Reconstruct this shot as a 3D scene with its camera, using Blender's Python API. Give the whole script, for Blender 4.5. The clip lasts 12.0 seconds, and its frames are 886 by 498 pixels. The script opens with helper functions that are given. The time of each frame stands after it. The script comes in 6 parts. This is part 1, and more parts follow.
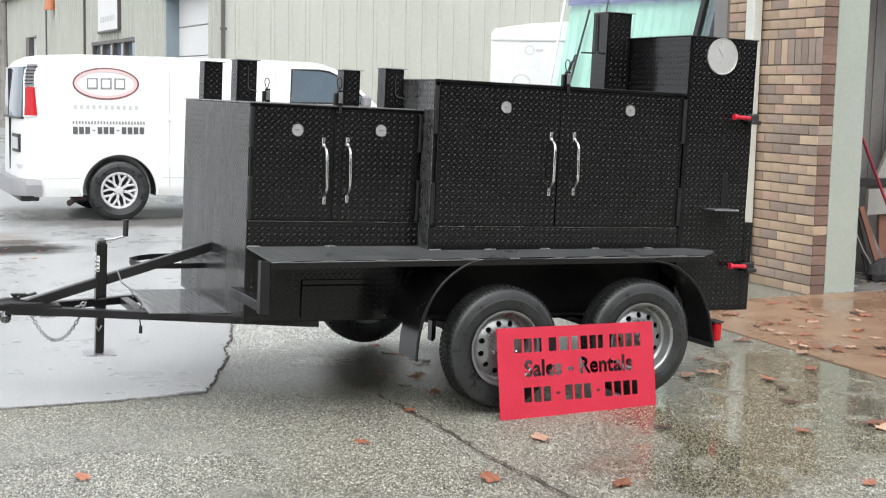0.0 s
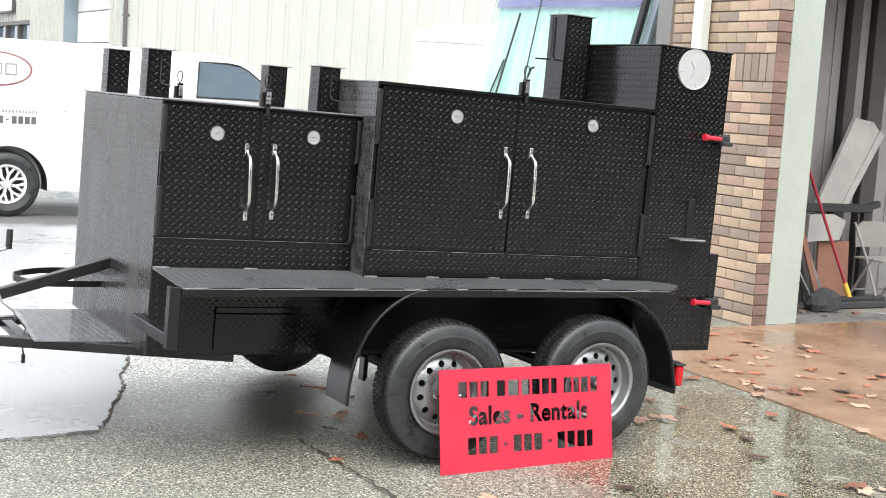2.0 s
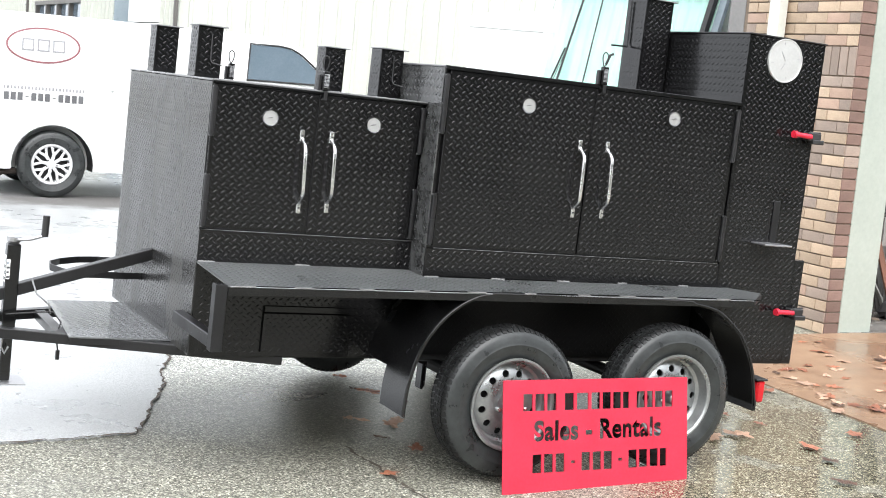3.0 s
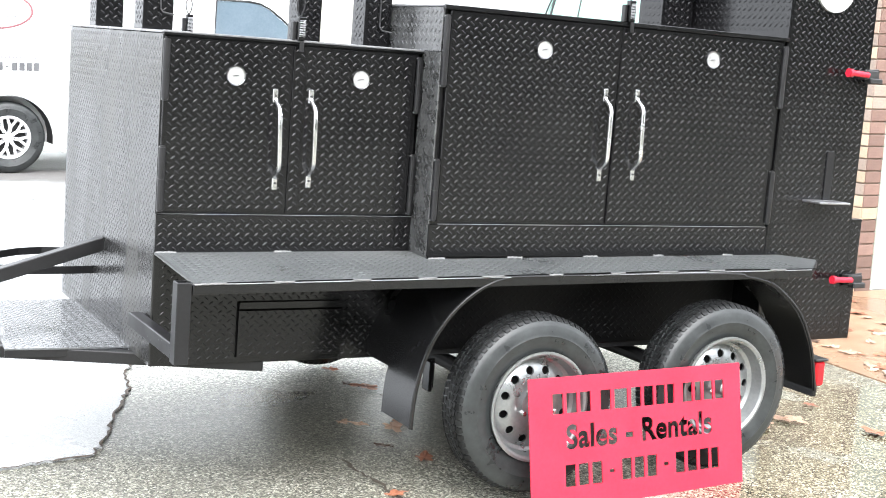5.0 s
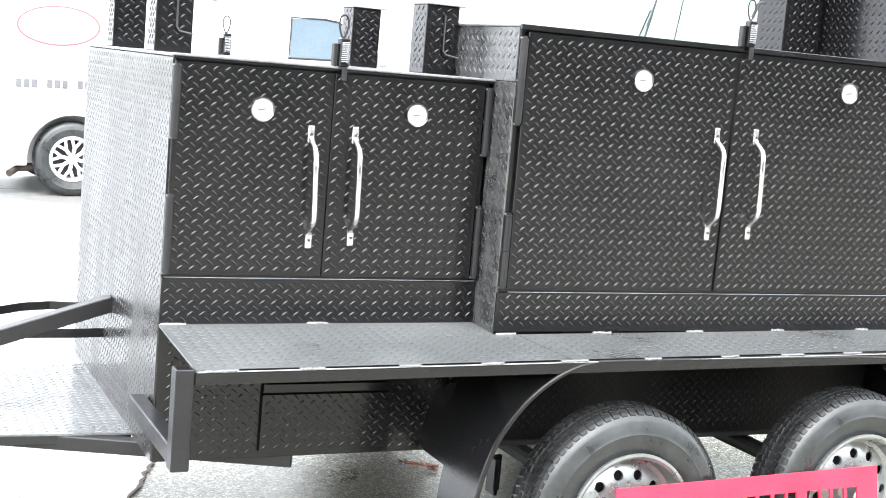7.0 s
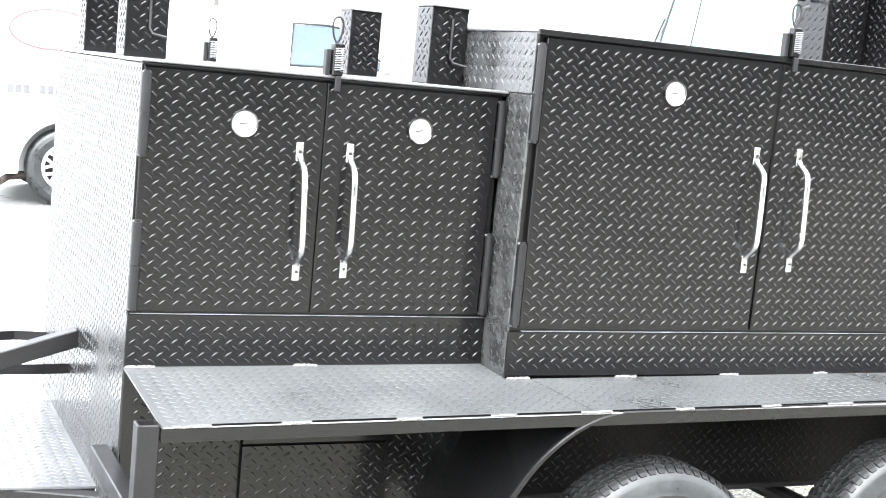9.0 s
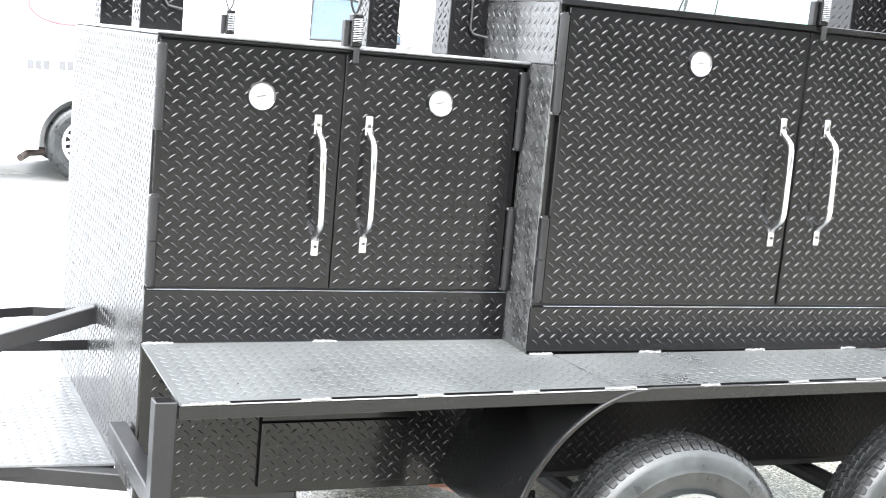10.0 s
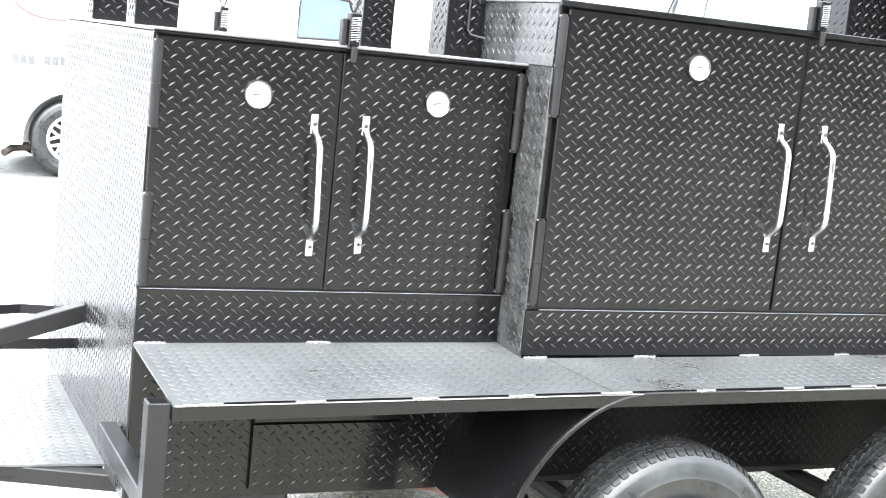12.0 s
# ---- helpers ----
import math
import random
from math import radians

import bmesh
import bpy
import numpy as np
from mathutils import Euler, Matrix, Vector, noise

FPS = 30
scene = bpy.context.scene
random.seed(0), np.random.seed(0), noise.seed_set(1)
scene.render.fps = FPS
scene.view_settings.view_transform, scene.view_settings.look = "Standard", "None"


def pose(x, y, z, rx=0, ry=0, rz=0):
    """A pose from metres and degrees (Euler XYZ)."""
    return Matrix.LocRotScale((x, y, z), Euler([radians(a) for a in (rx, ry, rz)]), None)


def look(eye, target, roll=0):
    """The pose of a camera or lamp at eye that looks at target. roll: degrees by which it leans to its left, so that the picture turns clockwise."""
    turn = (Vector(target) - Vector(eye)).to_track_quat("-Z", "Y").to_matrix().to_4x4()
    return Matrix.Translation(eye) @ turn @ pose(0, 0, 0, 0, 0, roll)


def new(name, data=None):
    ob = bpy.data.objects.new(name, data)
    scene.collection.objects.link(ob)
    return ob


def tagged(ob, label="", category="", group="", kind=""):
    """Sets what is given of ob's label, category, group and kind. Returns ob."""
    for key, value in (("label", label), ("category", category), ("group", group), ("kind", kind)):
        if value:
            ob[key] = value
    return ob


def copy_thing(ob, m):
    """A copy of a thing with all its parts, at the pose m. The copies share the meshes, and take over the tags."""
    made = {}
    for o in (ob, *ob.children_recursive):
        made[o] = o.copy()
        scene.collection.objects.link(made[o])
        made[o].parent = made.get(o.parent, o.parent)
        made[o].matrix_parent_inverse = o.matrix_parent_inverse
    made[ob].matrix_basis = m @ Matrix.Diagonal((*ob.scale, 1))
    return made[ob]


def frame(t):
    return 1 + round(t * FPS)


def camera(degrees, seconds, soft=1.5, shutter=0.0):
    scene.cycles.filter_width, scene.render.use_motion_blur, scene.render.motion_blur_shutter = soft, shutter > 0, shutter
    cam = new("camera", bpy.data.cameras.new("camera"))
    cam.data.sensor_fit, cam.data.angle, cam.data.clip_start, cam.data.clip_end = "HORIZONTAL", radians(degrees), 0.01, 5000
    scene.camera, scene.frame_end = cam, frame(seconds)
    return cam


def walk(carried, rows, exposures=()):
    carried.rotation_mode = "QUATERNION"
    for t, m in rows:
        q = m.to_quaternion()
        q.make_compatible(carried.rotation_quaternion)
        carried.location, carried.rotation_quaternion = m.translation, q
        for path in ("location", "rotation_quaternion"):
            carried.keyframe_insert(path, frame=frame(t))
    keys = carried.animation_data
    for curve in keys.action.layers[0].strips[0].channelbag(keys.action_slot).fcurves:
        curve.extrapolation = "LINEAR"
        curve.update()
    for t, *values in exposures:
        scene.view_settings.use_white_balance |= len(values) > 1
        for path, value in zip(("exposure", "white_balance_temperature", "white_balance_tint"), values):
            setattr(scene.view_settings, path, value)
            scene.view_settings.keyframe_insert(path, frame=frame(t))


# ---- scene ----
cam = camera(36.9, 12.0, soft=1.0, shutter=0.15)
# The trailer stands nose-up: its own axes lean by this much against the ground.
TILT = pose(1.7, 0, 0) @ pose(0, 0, 0, 0, 1.8, 0) @ pose(-1.7, 0, 0)
EXPOSURES = [(0.0, 0.70, 6420, 10), (1.5, 1.13, 6400, 10), (3.2, 1.45, 6350, 10), (5.0, 2.12, 6300, 10), (6.5, 2.45, 6300, 10), (8.5, 2.93, 6300, 10), (9.5, 2.93, 6300, 10), (10.5, 2.88, 6300, 10), (12.0, 2.93, 6300, 10)]
PATH = [
    (0, (-1.939, -6.498, 1.567), (-1.095, -4.697, 1.357), 2.8),
    (0.5, (-1.79, -6.195, 1.585), (-0.95, -4.384, 1.459), 3.1),
    (1, (-1.742, -6.013, 1.587), (-0.871, -4.223, 1.399), 3.4),
    (1.5, (-1.752, -5.771, 1.593), (-0.836, -4.002, 1.41), 4.8),
    (2, (-1.739, -5.601, 1.586), (-0.756, -3.871, 1.388), 5.2),
    (2.5, (-1.648, -5.38, 1.57), (-0.694, -3.636, 1.349), 4.6),
    (3, (-1.599, -5.143, 1.575), (-0.673, -3.384, 1.353), 6.5),
    (3.2, (-1.615, -5.051, 1.563), (-0.678, -3.298, 1.335), 6.6),
    (4.8, (-1.305, -4.367, 1.543), (-0.298, -2.657, 1.298), 5.48),
    (5, (-1.263, -4.287, 1.537), (-0.309, -2.552, 1.252), 4.4),
    (5.5, (-1.231, -4.04, 1.579), (-0.254, -2.309, 1.356), 3.8),
    (6, (-1.124, -3.879, 1.565), (-0.16, -2.147, 1.295), 3.4),
    (6.5, (-0.91, -3.695, 1.578), (-0.043, -1.912, 1.315), 5.3),
    (6.7, (-0.852, -3.63, 1.573), (-0.024, -1.829, 1.307), 4.95),
    (8.3, (-0.756, -3.186, 1.585), (0.171, -1.437, 1.299), 4.9),
    (8.5, (-0.718, -3.159, 1.578), (0.195, -1.4, 1.304), 5.2),
    (9, (-0.634, -3.127, 1.58), (0.197, -1.326, 1.323), 5.4),
    (9.5, (-0.624, -3.097, 1.571), (0.173, -1.285, 1.283), 5.1),
    (10, (-0.612, -3.081, 1.571), (0.191, -1.273, 1.274), 5.1),
    (10.5, (-0.593, -3.07, 1.574), (0.224, -1.27, 1.269), 6.1),
    (11, (-0.575, -3.062, 1.577), (0.247, -1.268, 1.256), 5.5),
    (11.5, (-0.572, -3.061, 1.568), (0.255, -1.268, 1.253), 4.8),
    (12, (-0.633, -3.043, 1.568), (0.195, -1.246, 1.274), 5.9),
]
walk(cam, [(t, TILT @ look(eye, target, roll)) for t, eye, target, roll in PATH], EXPOSURES)

# ---- light ----
world = bpy.data.worlds.new("overcast_sky")
scene.world = world
world.use_nodes = True
wn = world.node_tree
wn.nodes.clear()
sky = wn.nodes.new("ShaderNodeTexSky")
sky.sky_type, sky.sun_disc = "NISHITA", False
sky.sun_elevation, sky.sun_rotation = radians(50), radians(200)
sky.dust_density, sky.air_density = 4.0, 1.5
grey = wn.nodes.new("ShaderNodeHueSaturation")
grey.inputs["Saturation"].default_value = 0.10
cloud = wn.nodes.new("ShaderNodeMix")
cloud.data_type = "RGBA"
cloud.inputs[0].default_value = 0.55
cloud.inputs[7].default_value = (11.0, 11.3, 11.8, 1)
wback = wn.nodes.new("ShaderNodeBackground")
wback.inputs["Strength"].default_value = 0.11
wout = wn.nodes.new("ShaderNodeOutputWorld")
wn.links.new(sky.outputs[0], grey.inputs["Color"])
wn.links.new(grey.outputs[0], cloud.inputs[6])
wn.links.new(cloud.outputs[2], wback.inputs["Color"])
wn.links.new(wback.outputs[0], wout.inputs["Surface"])
sun_data = bpy.data.lights.new("sun", "SUN")
sun_data.energy, sun_data.angle, sun_data.color = 1.1, radians(70), (1.0, 0.97, 0.93)
sun = new("sun", sun_data)
sun.matrix_world = look((0, -6, 12), (3, 4, 0))


# ---- materials ----
def tree(name):
    m = bpy.data.materials.new(name)
    m.use_nodes = True
    nt = m.node_tree
    bs = nt.nodes["Principled BSDF"]
    co = nt.nodes.new("ShaderNodeTexCoord").outputs["Object"]
    return m, nt, bs, co


def noise_tex(nt, co, scale, detail=4.0, rough=0.55):
    n = nt.nodes.new("ShaderNodeTexNoise")
    n.inputs["Scale"].default_value, n.inputs["Detail"].default_value = scale, detail
    n.inputs["Roughness"].default_value = rough
    nt.links.new(co, n.inputs["Vector"])
    return n.outputs["Fac"]


def ramp(nt, fac, stops):
    r = nt.nodes.new("ShaderNodeValToRGB")
    while len(r.color_ramp.elements) < len(stops):
        r.color_ramp.elements.new(0.5)
    for e, (p, c) in zip(r.color_ramp.elements, stops):
        e.position, e.color = p, (*(c if isinstance(c, tuple) else (c, c, c)), 1)
    nt.links.new(fac, r.inputs["Fac"])
    return r.outputs["Color"]


def mixed(nt, fac, a, b, mode="MIX"):
    m = nt.nodes.new("ShaderNodeMix")
    m.data_type, m.blend_type = "RGBA", mode
    for sock, v in ((m.inputs[0], fac), (m.inputs[6], a), (m.inputs[7], b)):
        if isinstance(v, (int, float)):
            sock.default_value = v
        elif isinstance(v, tuple):
            sock.default_value = (*v, 1)
        else:
            nt.links.new(v, sock)
    return m.outputs[2]


def bump(nt, bs, height, strength, distance):
    b = nt.nodes.new("ShaderNodeBump")
    b.inputs["Strength"].default_value, b.inputs["Distance"].default_value = strength, distance
    nt.links.new(height, b.inputs["Height"])
    nt.links.new(b.outputs[0], bs.inputs["Normal"])
    return b


def surface(name, dark, light, rough=(0.4, 0.6), metal=0.0, coarse=3.0, fine=60.0, relief=0.1, depth=0.002, per_object=0.0, spec=0.5, wave=0.0):
    """A material with stains at one scale and grain at another."""
    m, nt, bs, co = tree(name)
    a, b = noise_tex(nt, co, coarse), noise_tex(nt, co, fine)
    both = mixed(nt, 0.4, a, b)
    col = ramp(nt, both, [(0.3, dark), (0.7, light)])
    if per_object:
        info = nt.nodes.new("ShaderNodeObjectInfo")
        vary = ramp(nt, info.outputs["Random"], [(0.0, 1 - per_object), (1.0, 1.0)])
        col = mixed(nt, 1.0, col, vary, "MULTIPLY")
    nt.links.new(col, bs.inputs["Base Color"])
    r = ramp(nt, a, [(0.3, rough[0]), (0.7, rough[1])])
    nt.links.new(r, bs.inputs["Roughness"])
    bs.inputs["Metallic"].default_value = metal
    bs.inputs["Specular IOR Level"].default_value = spec
    if relief:
        top = bump(nt, bs, b, relief, depth)
        if wave:
            low = nt.nodes.new("ShaderNodeBump")
            low.inputs["Strength"].default_value, low.inputs["Distance"].default_value = 1.0, wave
            nt.links.new(noise_tex(nt, co, 3.5, 1.0), low.inputs["Height"])
            nt.links.new(low.outputs[0], top.inputs["Normal"])
    return m


M_PLATE = surface("black_painted_tread_plate", (0.0032, 0.0032, 0.0036), (0.007, 0.0068, 0.0072), (0.15, 0.24), coarse=2.5, fine=140, relief=0.06, depth=0.0004, wave=0.006, spec=0.42)
# Shelf, platform and roofs: base colours lifted for the sky light on top.
M_TOPPLATE = surface("sky_paled_black_tread_plate", (0.056, 0.059, 0.06), (0.118, 0.123, 0.122), (0.25, 0.45), coarse=3.5, fine=120, relief=0.15, depth=0.0006)
M_WETPLATE = surface("rain_filmed_sky_paled_plate", (0.075, 0.079, 0.082), (0.145, 0.15, 0.155), (0.1, 0.26), coarse=3.5, fine=120, relief=0.1, depth=0.0005, spec=0.7)
M_ROOFSTEEL = surface("wet_sky_paled_steel", (0.12, 0.12, 0.125), (0.22, 0.22, 0.225), (0.2, 0.4), coarse=3, fine=80, relief=0.1, depth=0.0006)
M_STEEL = surface("black_painted_steel", (0.007, 0.007, 0.0078), (0.018, 0.0175, 0.0185), (0.28, 0.48), coarse=4, fine=90, relief=0.12, depth=0.0008, spec=0.4)
M_UNDER = surface("dull_black_underbody", (0.006, 0.006, 0.007), (0.018, 0.018, 0.019), (0.5, 0.75), coarse=4, fine=60)
M_CHROME = surface("bright_chrome", (0.72, 0.72, 0.72), (0.85, 0.85, 0.85), (0.16, 0.3), 1.0, 20, 200, 0.03, 0.0004)
M_GALV = surface("zinc_plated_steel", (0.32, 0.32, 0.335), (0.52, 0.52, 0.53), (0.3, 0.5), 0.9, 12, 120, 0.1, 0.0006)
# Mottled side plates, their base colour also lifted for the sky they mirror.
M_CHEEK = surface("mottled_wet_sky_lit_plate", (0.02, 0.02, 0.0205), (0.088, 0.089, 0.088), (0.16, 0.4), coarse=16, fine=110, relief=0.2, depth=0.001, spec=0.85)
# Duller, darker copy of the plate, standing in for shade under the shelf.
M_SHADEPLATE = surface("dull_shaded_tread_plate", (0.0028, 0.0028, 0.003), (0.006, 0.006, 0.0062), (0.34, 0.5), coarse=3, fine=120, relief=0.08, depth=0.0005, spec=0.25)
M_FENDER = surface("gloss_black_paint", (0.003, 0.003, 0.0033), (0.007, 0.007, 0.0075), (0.16, 0.3), coarse=4, fine=90, relief=0.05, depth=0.0005)
M_WELD = surface("bright_weld_bead", (0.12, 0.12, 0.12), (0.27, 0.27, 0.268), (0.38, 0.55), 0.5, 30, 200, 0.4, 0.002)
M_DIAL = surface("white_dial_face", (0.29, 0.29, 0.284), (0.38, 0.38, 0.374), (0.25, 0.35), 0.0, 10, 120, 0.02, 0.0004)
M_BEZEL = surface("dull_chrome_bezel", (0.14, 0.14, 0.145), (0.24, 0.24, 0.25), (0.2, 0.34), 1.0, 20, 200, 0.03, 0.0004)
M_AMBER = surface("pale_amber_lamp_lens", (0.62, 0.40, 0.22), (0.75, 0.52, 0.32), (0.2, 0.3), coarse=8, relief=0)
M_BIGDIAL = surface("brushed_grey_dial_face", (0.42, 0.42, 0.41), (0.55, 0.55, 0.54), (0.3, 0.42), 0.2, 9, 90, 0.03, 0.0004)
M_INK = surface("dark_printed_ink", (0.03, 0.03, 0.035), (0.06, 0.06, 0.065), (0.5, 0.6), fine=40, relief=0)
M_RED = surface("red_rubber_grip", (0.55, 0.01, 0.03), (0.72, 0.02, 0.05), (0.35, 0.5), coarse=8, relief=0.05)
M_SIGN = surface("red_painted_board", (0.47, 0.010, 0.034), (0.60, 0.022, 0.055), (0.5, 0.65), coarse=6, fine=70, relief=0.1, depth=0.0008)
M_TYRE = surface("black_tyre_rubber", (0.008, 0.0085, 0.009), (0.040, 0.0445, 0.0445), (0.2, 0.5), coarse=11, fine=50, relief=0.2, depth=0.001)
M_TREAD = surface("black_tread_rubber", (0.003, 0.0031, 0.0033), (0.010, 0.0104, 0.0107), (0.4, 0.7), coarse=14, fine=80, relief=0.25, depth=0.001, spec=0.35)
# Near-black strips in narrow gaps stand in for the shade inside them.
M_SLOT = surface("black_gap_shade", (0.0008, 0.0008, 0.0008), (0.002, 0.002, 0.002), (0.8, 0.95), relief=0, spec=0.1)
M_RIM = surface("silver_painted_wheel", (0.25, 0.262, 0.264), (0.37, 0.38, 0.38), (0.24, 0.4), 0.75, 8, 80, 0.05, 0.0005)
M_LENS = surface("red_tail_light_lens", (0.45, 0.01, 0.015), (0.6, 0.02, 0.03), (0.12, 0.2), coarse=10, relief=0)
M_VAN = surface("white_vehicle_paint", (0.76, 0.78, 0.77), (0.83, 0.84, 0.83), (0.18, 0.28), coarse=1.2, fine=30, relief=0)
M_VANLOW = surface("grey_bumper_plastic", (0.22, 0.22, 0.23), (0.32, 0.32, 0.33), (0.35, 0.5), coarse=3, fine=50)
M_BLACKPL = surface("black_plastic", (0.012, 0.012, 0.013), (0.03, 0.03, 0.03), (0.4, 0.6), coarse=5, fine=60)
M_ALLOY = surface("machined_alloy", (0.66, 0.66, 0.67), (0.8, 0.8, 0.81), (0.25, 0.4), 0.35, 10, 90, 0.03, 0.0005)
# Pane colour is kept pale, taking in the sky the glass mirrors.
M_GLASS = surface("sky_paled_tinted_glass", (0.10, 0.14, 0.17), (0.15, 0.19, 0.23), (0.03, 0.06), coarse=2, relief=0, spec=0.8)
M_LOGO_RED = surface("dark_red_decal", (0.20, 0.075, 0.085), (0.28, 0.11, 0.12), (0.35, 0.45), coarse=5, relief=0)
M_LOGO_PINK = surface("pale_red_decal", (0.68, 0.52, 0.52), (0.75, 0.60, 0.60), (0.35, 0.45), coarse=5, relief=0)
M_TEXTGREY = surface("dark_grey_decal", (0.085, 0.085, 0.09), (0.13, 0.13, 0.135), (0.4, 0.5), coarse=5, relief=0)
M_GREYINK = surface("light_grey_decal", (0.5, 0.52, 0.52), (0.6, 0.61, 0.61), (0.35, 0.45), coarse=5, relief=0)
M_WALLPANEL = surface("beige_metal_siding", (0.43, 0.44, 0.395), (0.53, 0.54, 0.485), (0.4, 0.55), coarse=0.5, fine=14, relief=0.04)
M_DARKTRIM = surface("dark_brown_metal_trim", (0.07, 0.065, 0.06), (0.12, 0.11, 0.1), (0.4, 0.55), coarse=3)
M_WHITEDOOR = surface("white_overhead_door_paint", (0.7, 0.7, 0.69), (0.8, 0.8, 0.79), (0.35, 0.5), coarse=1.5, fine=25, relief=0.03)
M_ORANGE = surface("faded_orange_paint", (0.5, 0.17, 0.08), (0.62, 0.26, 0.14), (0.4, 0.6))
M_YELLOW = surface("yellow_lamp_glass", (0.7, 0.62, 0.1), (0.8, 0.72, 0.2), (0.2, 0.3))
M_RVBODY = surface("white_gelcoat", (0.72, 0.73, 0.73), (0.8, 0.81, 0.8), (0.2, 0.35), coarse=1.5, fine=30, relief=0)
M_RVGREY = surface("blue_grey_trim_panel", (0.2, 0.25, 0.28), (0.28, 0.33, 0.36), (0.25, 0.4), coarse=3)
M_CURTAIN = surface("mint_green_curtain", (0.42, 0.66, 0.58), (0.55, 0.78, 0.70), (0.7, 0.9), coarse=4, fine=80, relief=0.1)
M_JAMB = surface("pale_grey_green_painted_steel", (0.32, 0.36, 0.32), (0.41, 0.45, 0.40), (0.4, 0.55), coarse=1.2, fine=30, relief=0.06)
M_PIPE = surface("pale_downpipe_paint", (0.58, 0.6, 0.55), (0.68, 0.7, 0.65), (0.35, 0.5), coarse=2, fine=30)
M_BRICK = surface("tan_clay_brick", (0.37, 0.27, 0.19), (0.69, 0.535, 0.385), (0.7, 0.9), coarse=4.5, fine=110, relief=0.5, depth=0.004, per_object=0.32)
M_BRICKDARK = surface("brown_flashed_brick", (0.23, 0.18, 0.155), (0.50, 0.395, 0.315), (0.7, 0.9), coarse=4.5, fine=110, relief=0.4, depth=0.003, per_object=0.3)
M_BRICKROSE = surface("rosy_clay_brick", (0.35, 0.235, 0.18), (0.60, 0.43, 0.325), (0.7, 0.9), coarse=5, fine=110, relief=0.4, depth=0.003, per_object=0.35)
# Heads on the return face: red-brown, darkened for the shade there.
M_BRICKRED = surface("shaded_red_brown_brick", (0.17, 0.105, 0.085), (0.29, 0.19, 0.155), (0.7, 0.9), coarse=9, fine=110, relief=0.5, depth=0.004, per_object=0.35)
# Mortar tone is darkened to take in the shade of raked joints.
M_MORTAR = surface("darkened_sandy_mortar", (0.11, 0.082, 0.06), (0.21, 0.165, 0.125), (0.8, 0.95), coarse=8, fine=150, relief=0.5, depth=0.003)
M_INSIDE = surface("grey_interior_sheet", (0.17, 0.165, 0.16), (0.25, 0.24, 0.23), (0.5, 0.7), coarse=1.5, fine=30)
M_DARKWOOD = surface("dark_stud", (0.03, 0.028, 0.027), (0.06, 0.055, 0.05), (0.6, 0.8), coarse=6)
M_BOARD = surface("white_foam_panel", (0.24, 0.24, 0.225), (0.38, 0.375, 0.35), (0.6, 0.8), coarse=4, fine=60)
M_BROWN = surface("brown_cardboard", (0.17, 0.075, 0.05), (0.27, 0.135, 0.09), (0.7, 0.9), coarse=5, fine=50)
M_REDPOLE = surface("red_broom_handle_paint", (0.26, 0.02, 0.035), (0.38, 0.04, 0.06), (0.35, 0.5), coarse=8)
M_YELLOWCAP = surface("yellow_plastic", (0.65, 0.42, 0.05), (0.75, 0.52, 0.09), (0.4, 0.5), coarse=8)
M_BRISTLE = surface("dark_broom_bristle", (0.02, 0.02, 0.022), (0.05, 0.05, 0.05), (0.8, 0.95), coarse=10, fine=200, relief=0.6, depth=0.005)
M_CHAIR = surface("beige_folding_chair_paint", (0.20, 0.19, 0.175), (0.29, 0.275, 0.25), (0.4, 0.55), coarse=5)
M_LEAF = surface("wet_brown_leaf", (0.30, 0.09, 0.045), (0.55, 0.23, 0.13), (0.35, 0.6), coarse=25, fine=140, relief=0.3, depth=0.002, per_object=0.55)
M_LEAFDARK = surface("sodden_dark_leaf", (0.05, 0.025, 0.016), (0.13, 0.065, 0.04), (0.3, 0.5), coarse=25, fine=140, relief=0.3, depth=0.002, per_object=0.4)
M_RUST = surface("rusty_exhaust_steel", (0.026, 0.022, 0.02), (0.065, 0.05, 0.042), (0.6, 0.85), 0.3, 14, 90, 0.4, 0.002)
M_LEAFPALE = surface("pale_tan_leaf", (0.48, 0.27, 0.17), (0.70, 0.47, 0.34), (0.4, 0.65), coarse=25, fine=140, relief=0.3, depth=0.002, per_object=0.4)
# Bark is paled for the haze before the distant trees.
M_BARK = surface("haze_paled_bark", (0.22, 0.205, 0.19), (0.36, 0.34, 0.32), (0.8, 0.95), coarse=3, fine=40, relief=0.4, depth=0.01)
M_NEEDLE = surface("dark_evergreen_needles", (0.02, 0.03, 0.018), (0.05, 0.065, 0.04), (0.7, 0.9), coarse=1.0, fine=12)
M_FLOOR = surface("damp_dusty_concrete", (0.09, 0.085, 0.08), (0.27, 0.255, 0.235), (0.15, 0.55), coarse=2.2, fine=45, relief=0.15)
M_UNSEENWALL = surface("grey_unseen_wall", (0.13, 0.128, 0.122), (0.2, 0.196, 0.188), (0.7, 0.9), coarse=1.5, fine=40)
M_CRACKDUST = surface("dirt_filled_crack", (0.03, 0.026, 0.02), (0.12, 0.10, 0.078), (0.7, 0.95), coarse=10, fine=70)
M_CRACK = surface("black_crack_filler", (0.016, 0.012, 0.009), (0.12, 0.082, 0.056), (0.6, 0.9), coarse=22, fine=90)


def one_channel(nt, colour):
    sep = nt.nodes.new("ShaderNodeSeparateColor")
    nt.links.new(colour, sep.inputs[0])
    return sep.outputs[0]


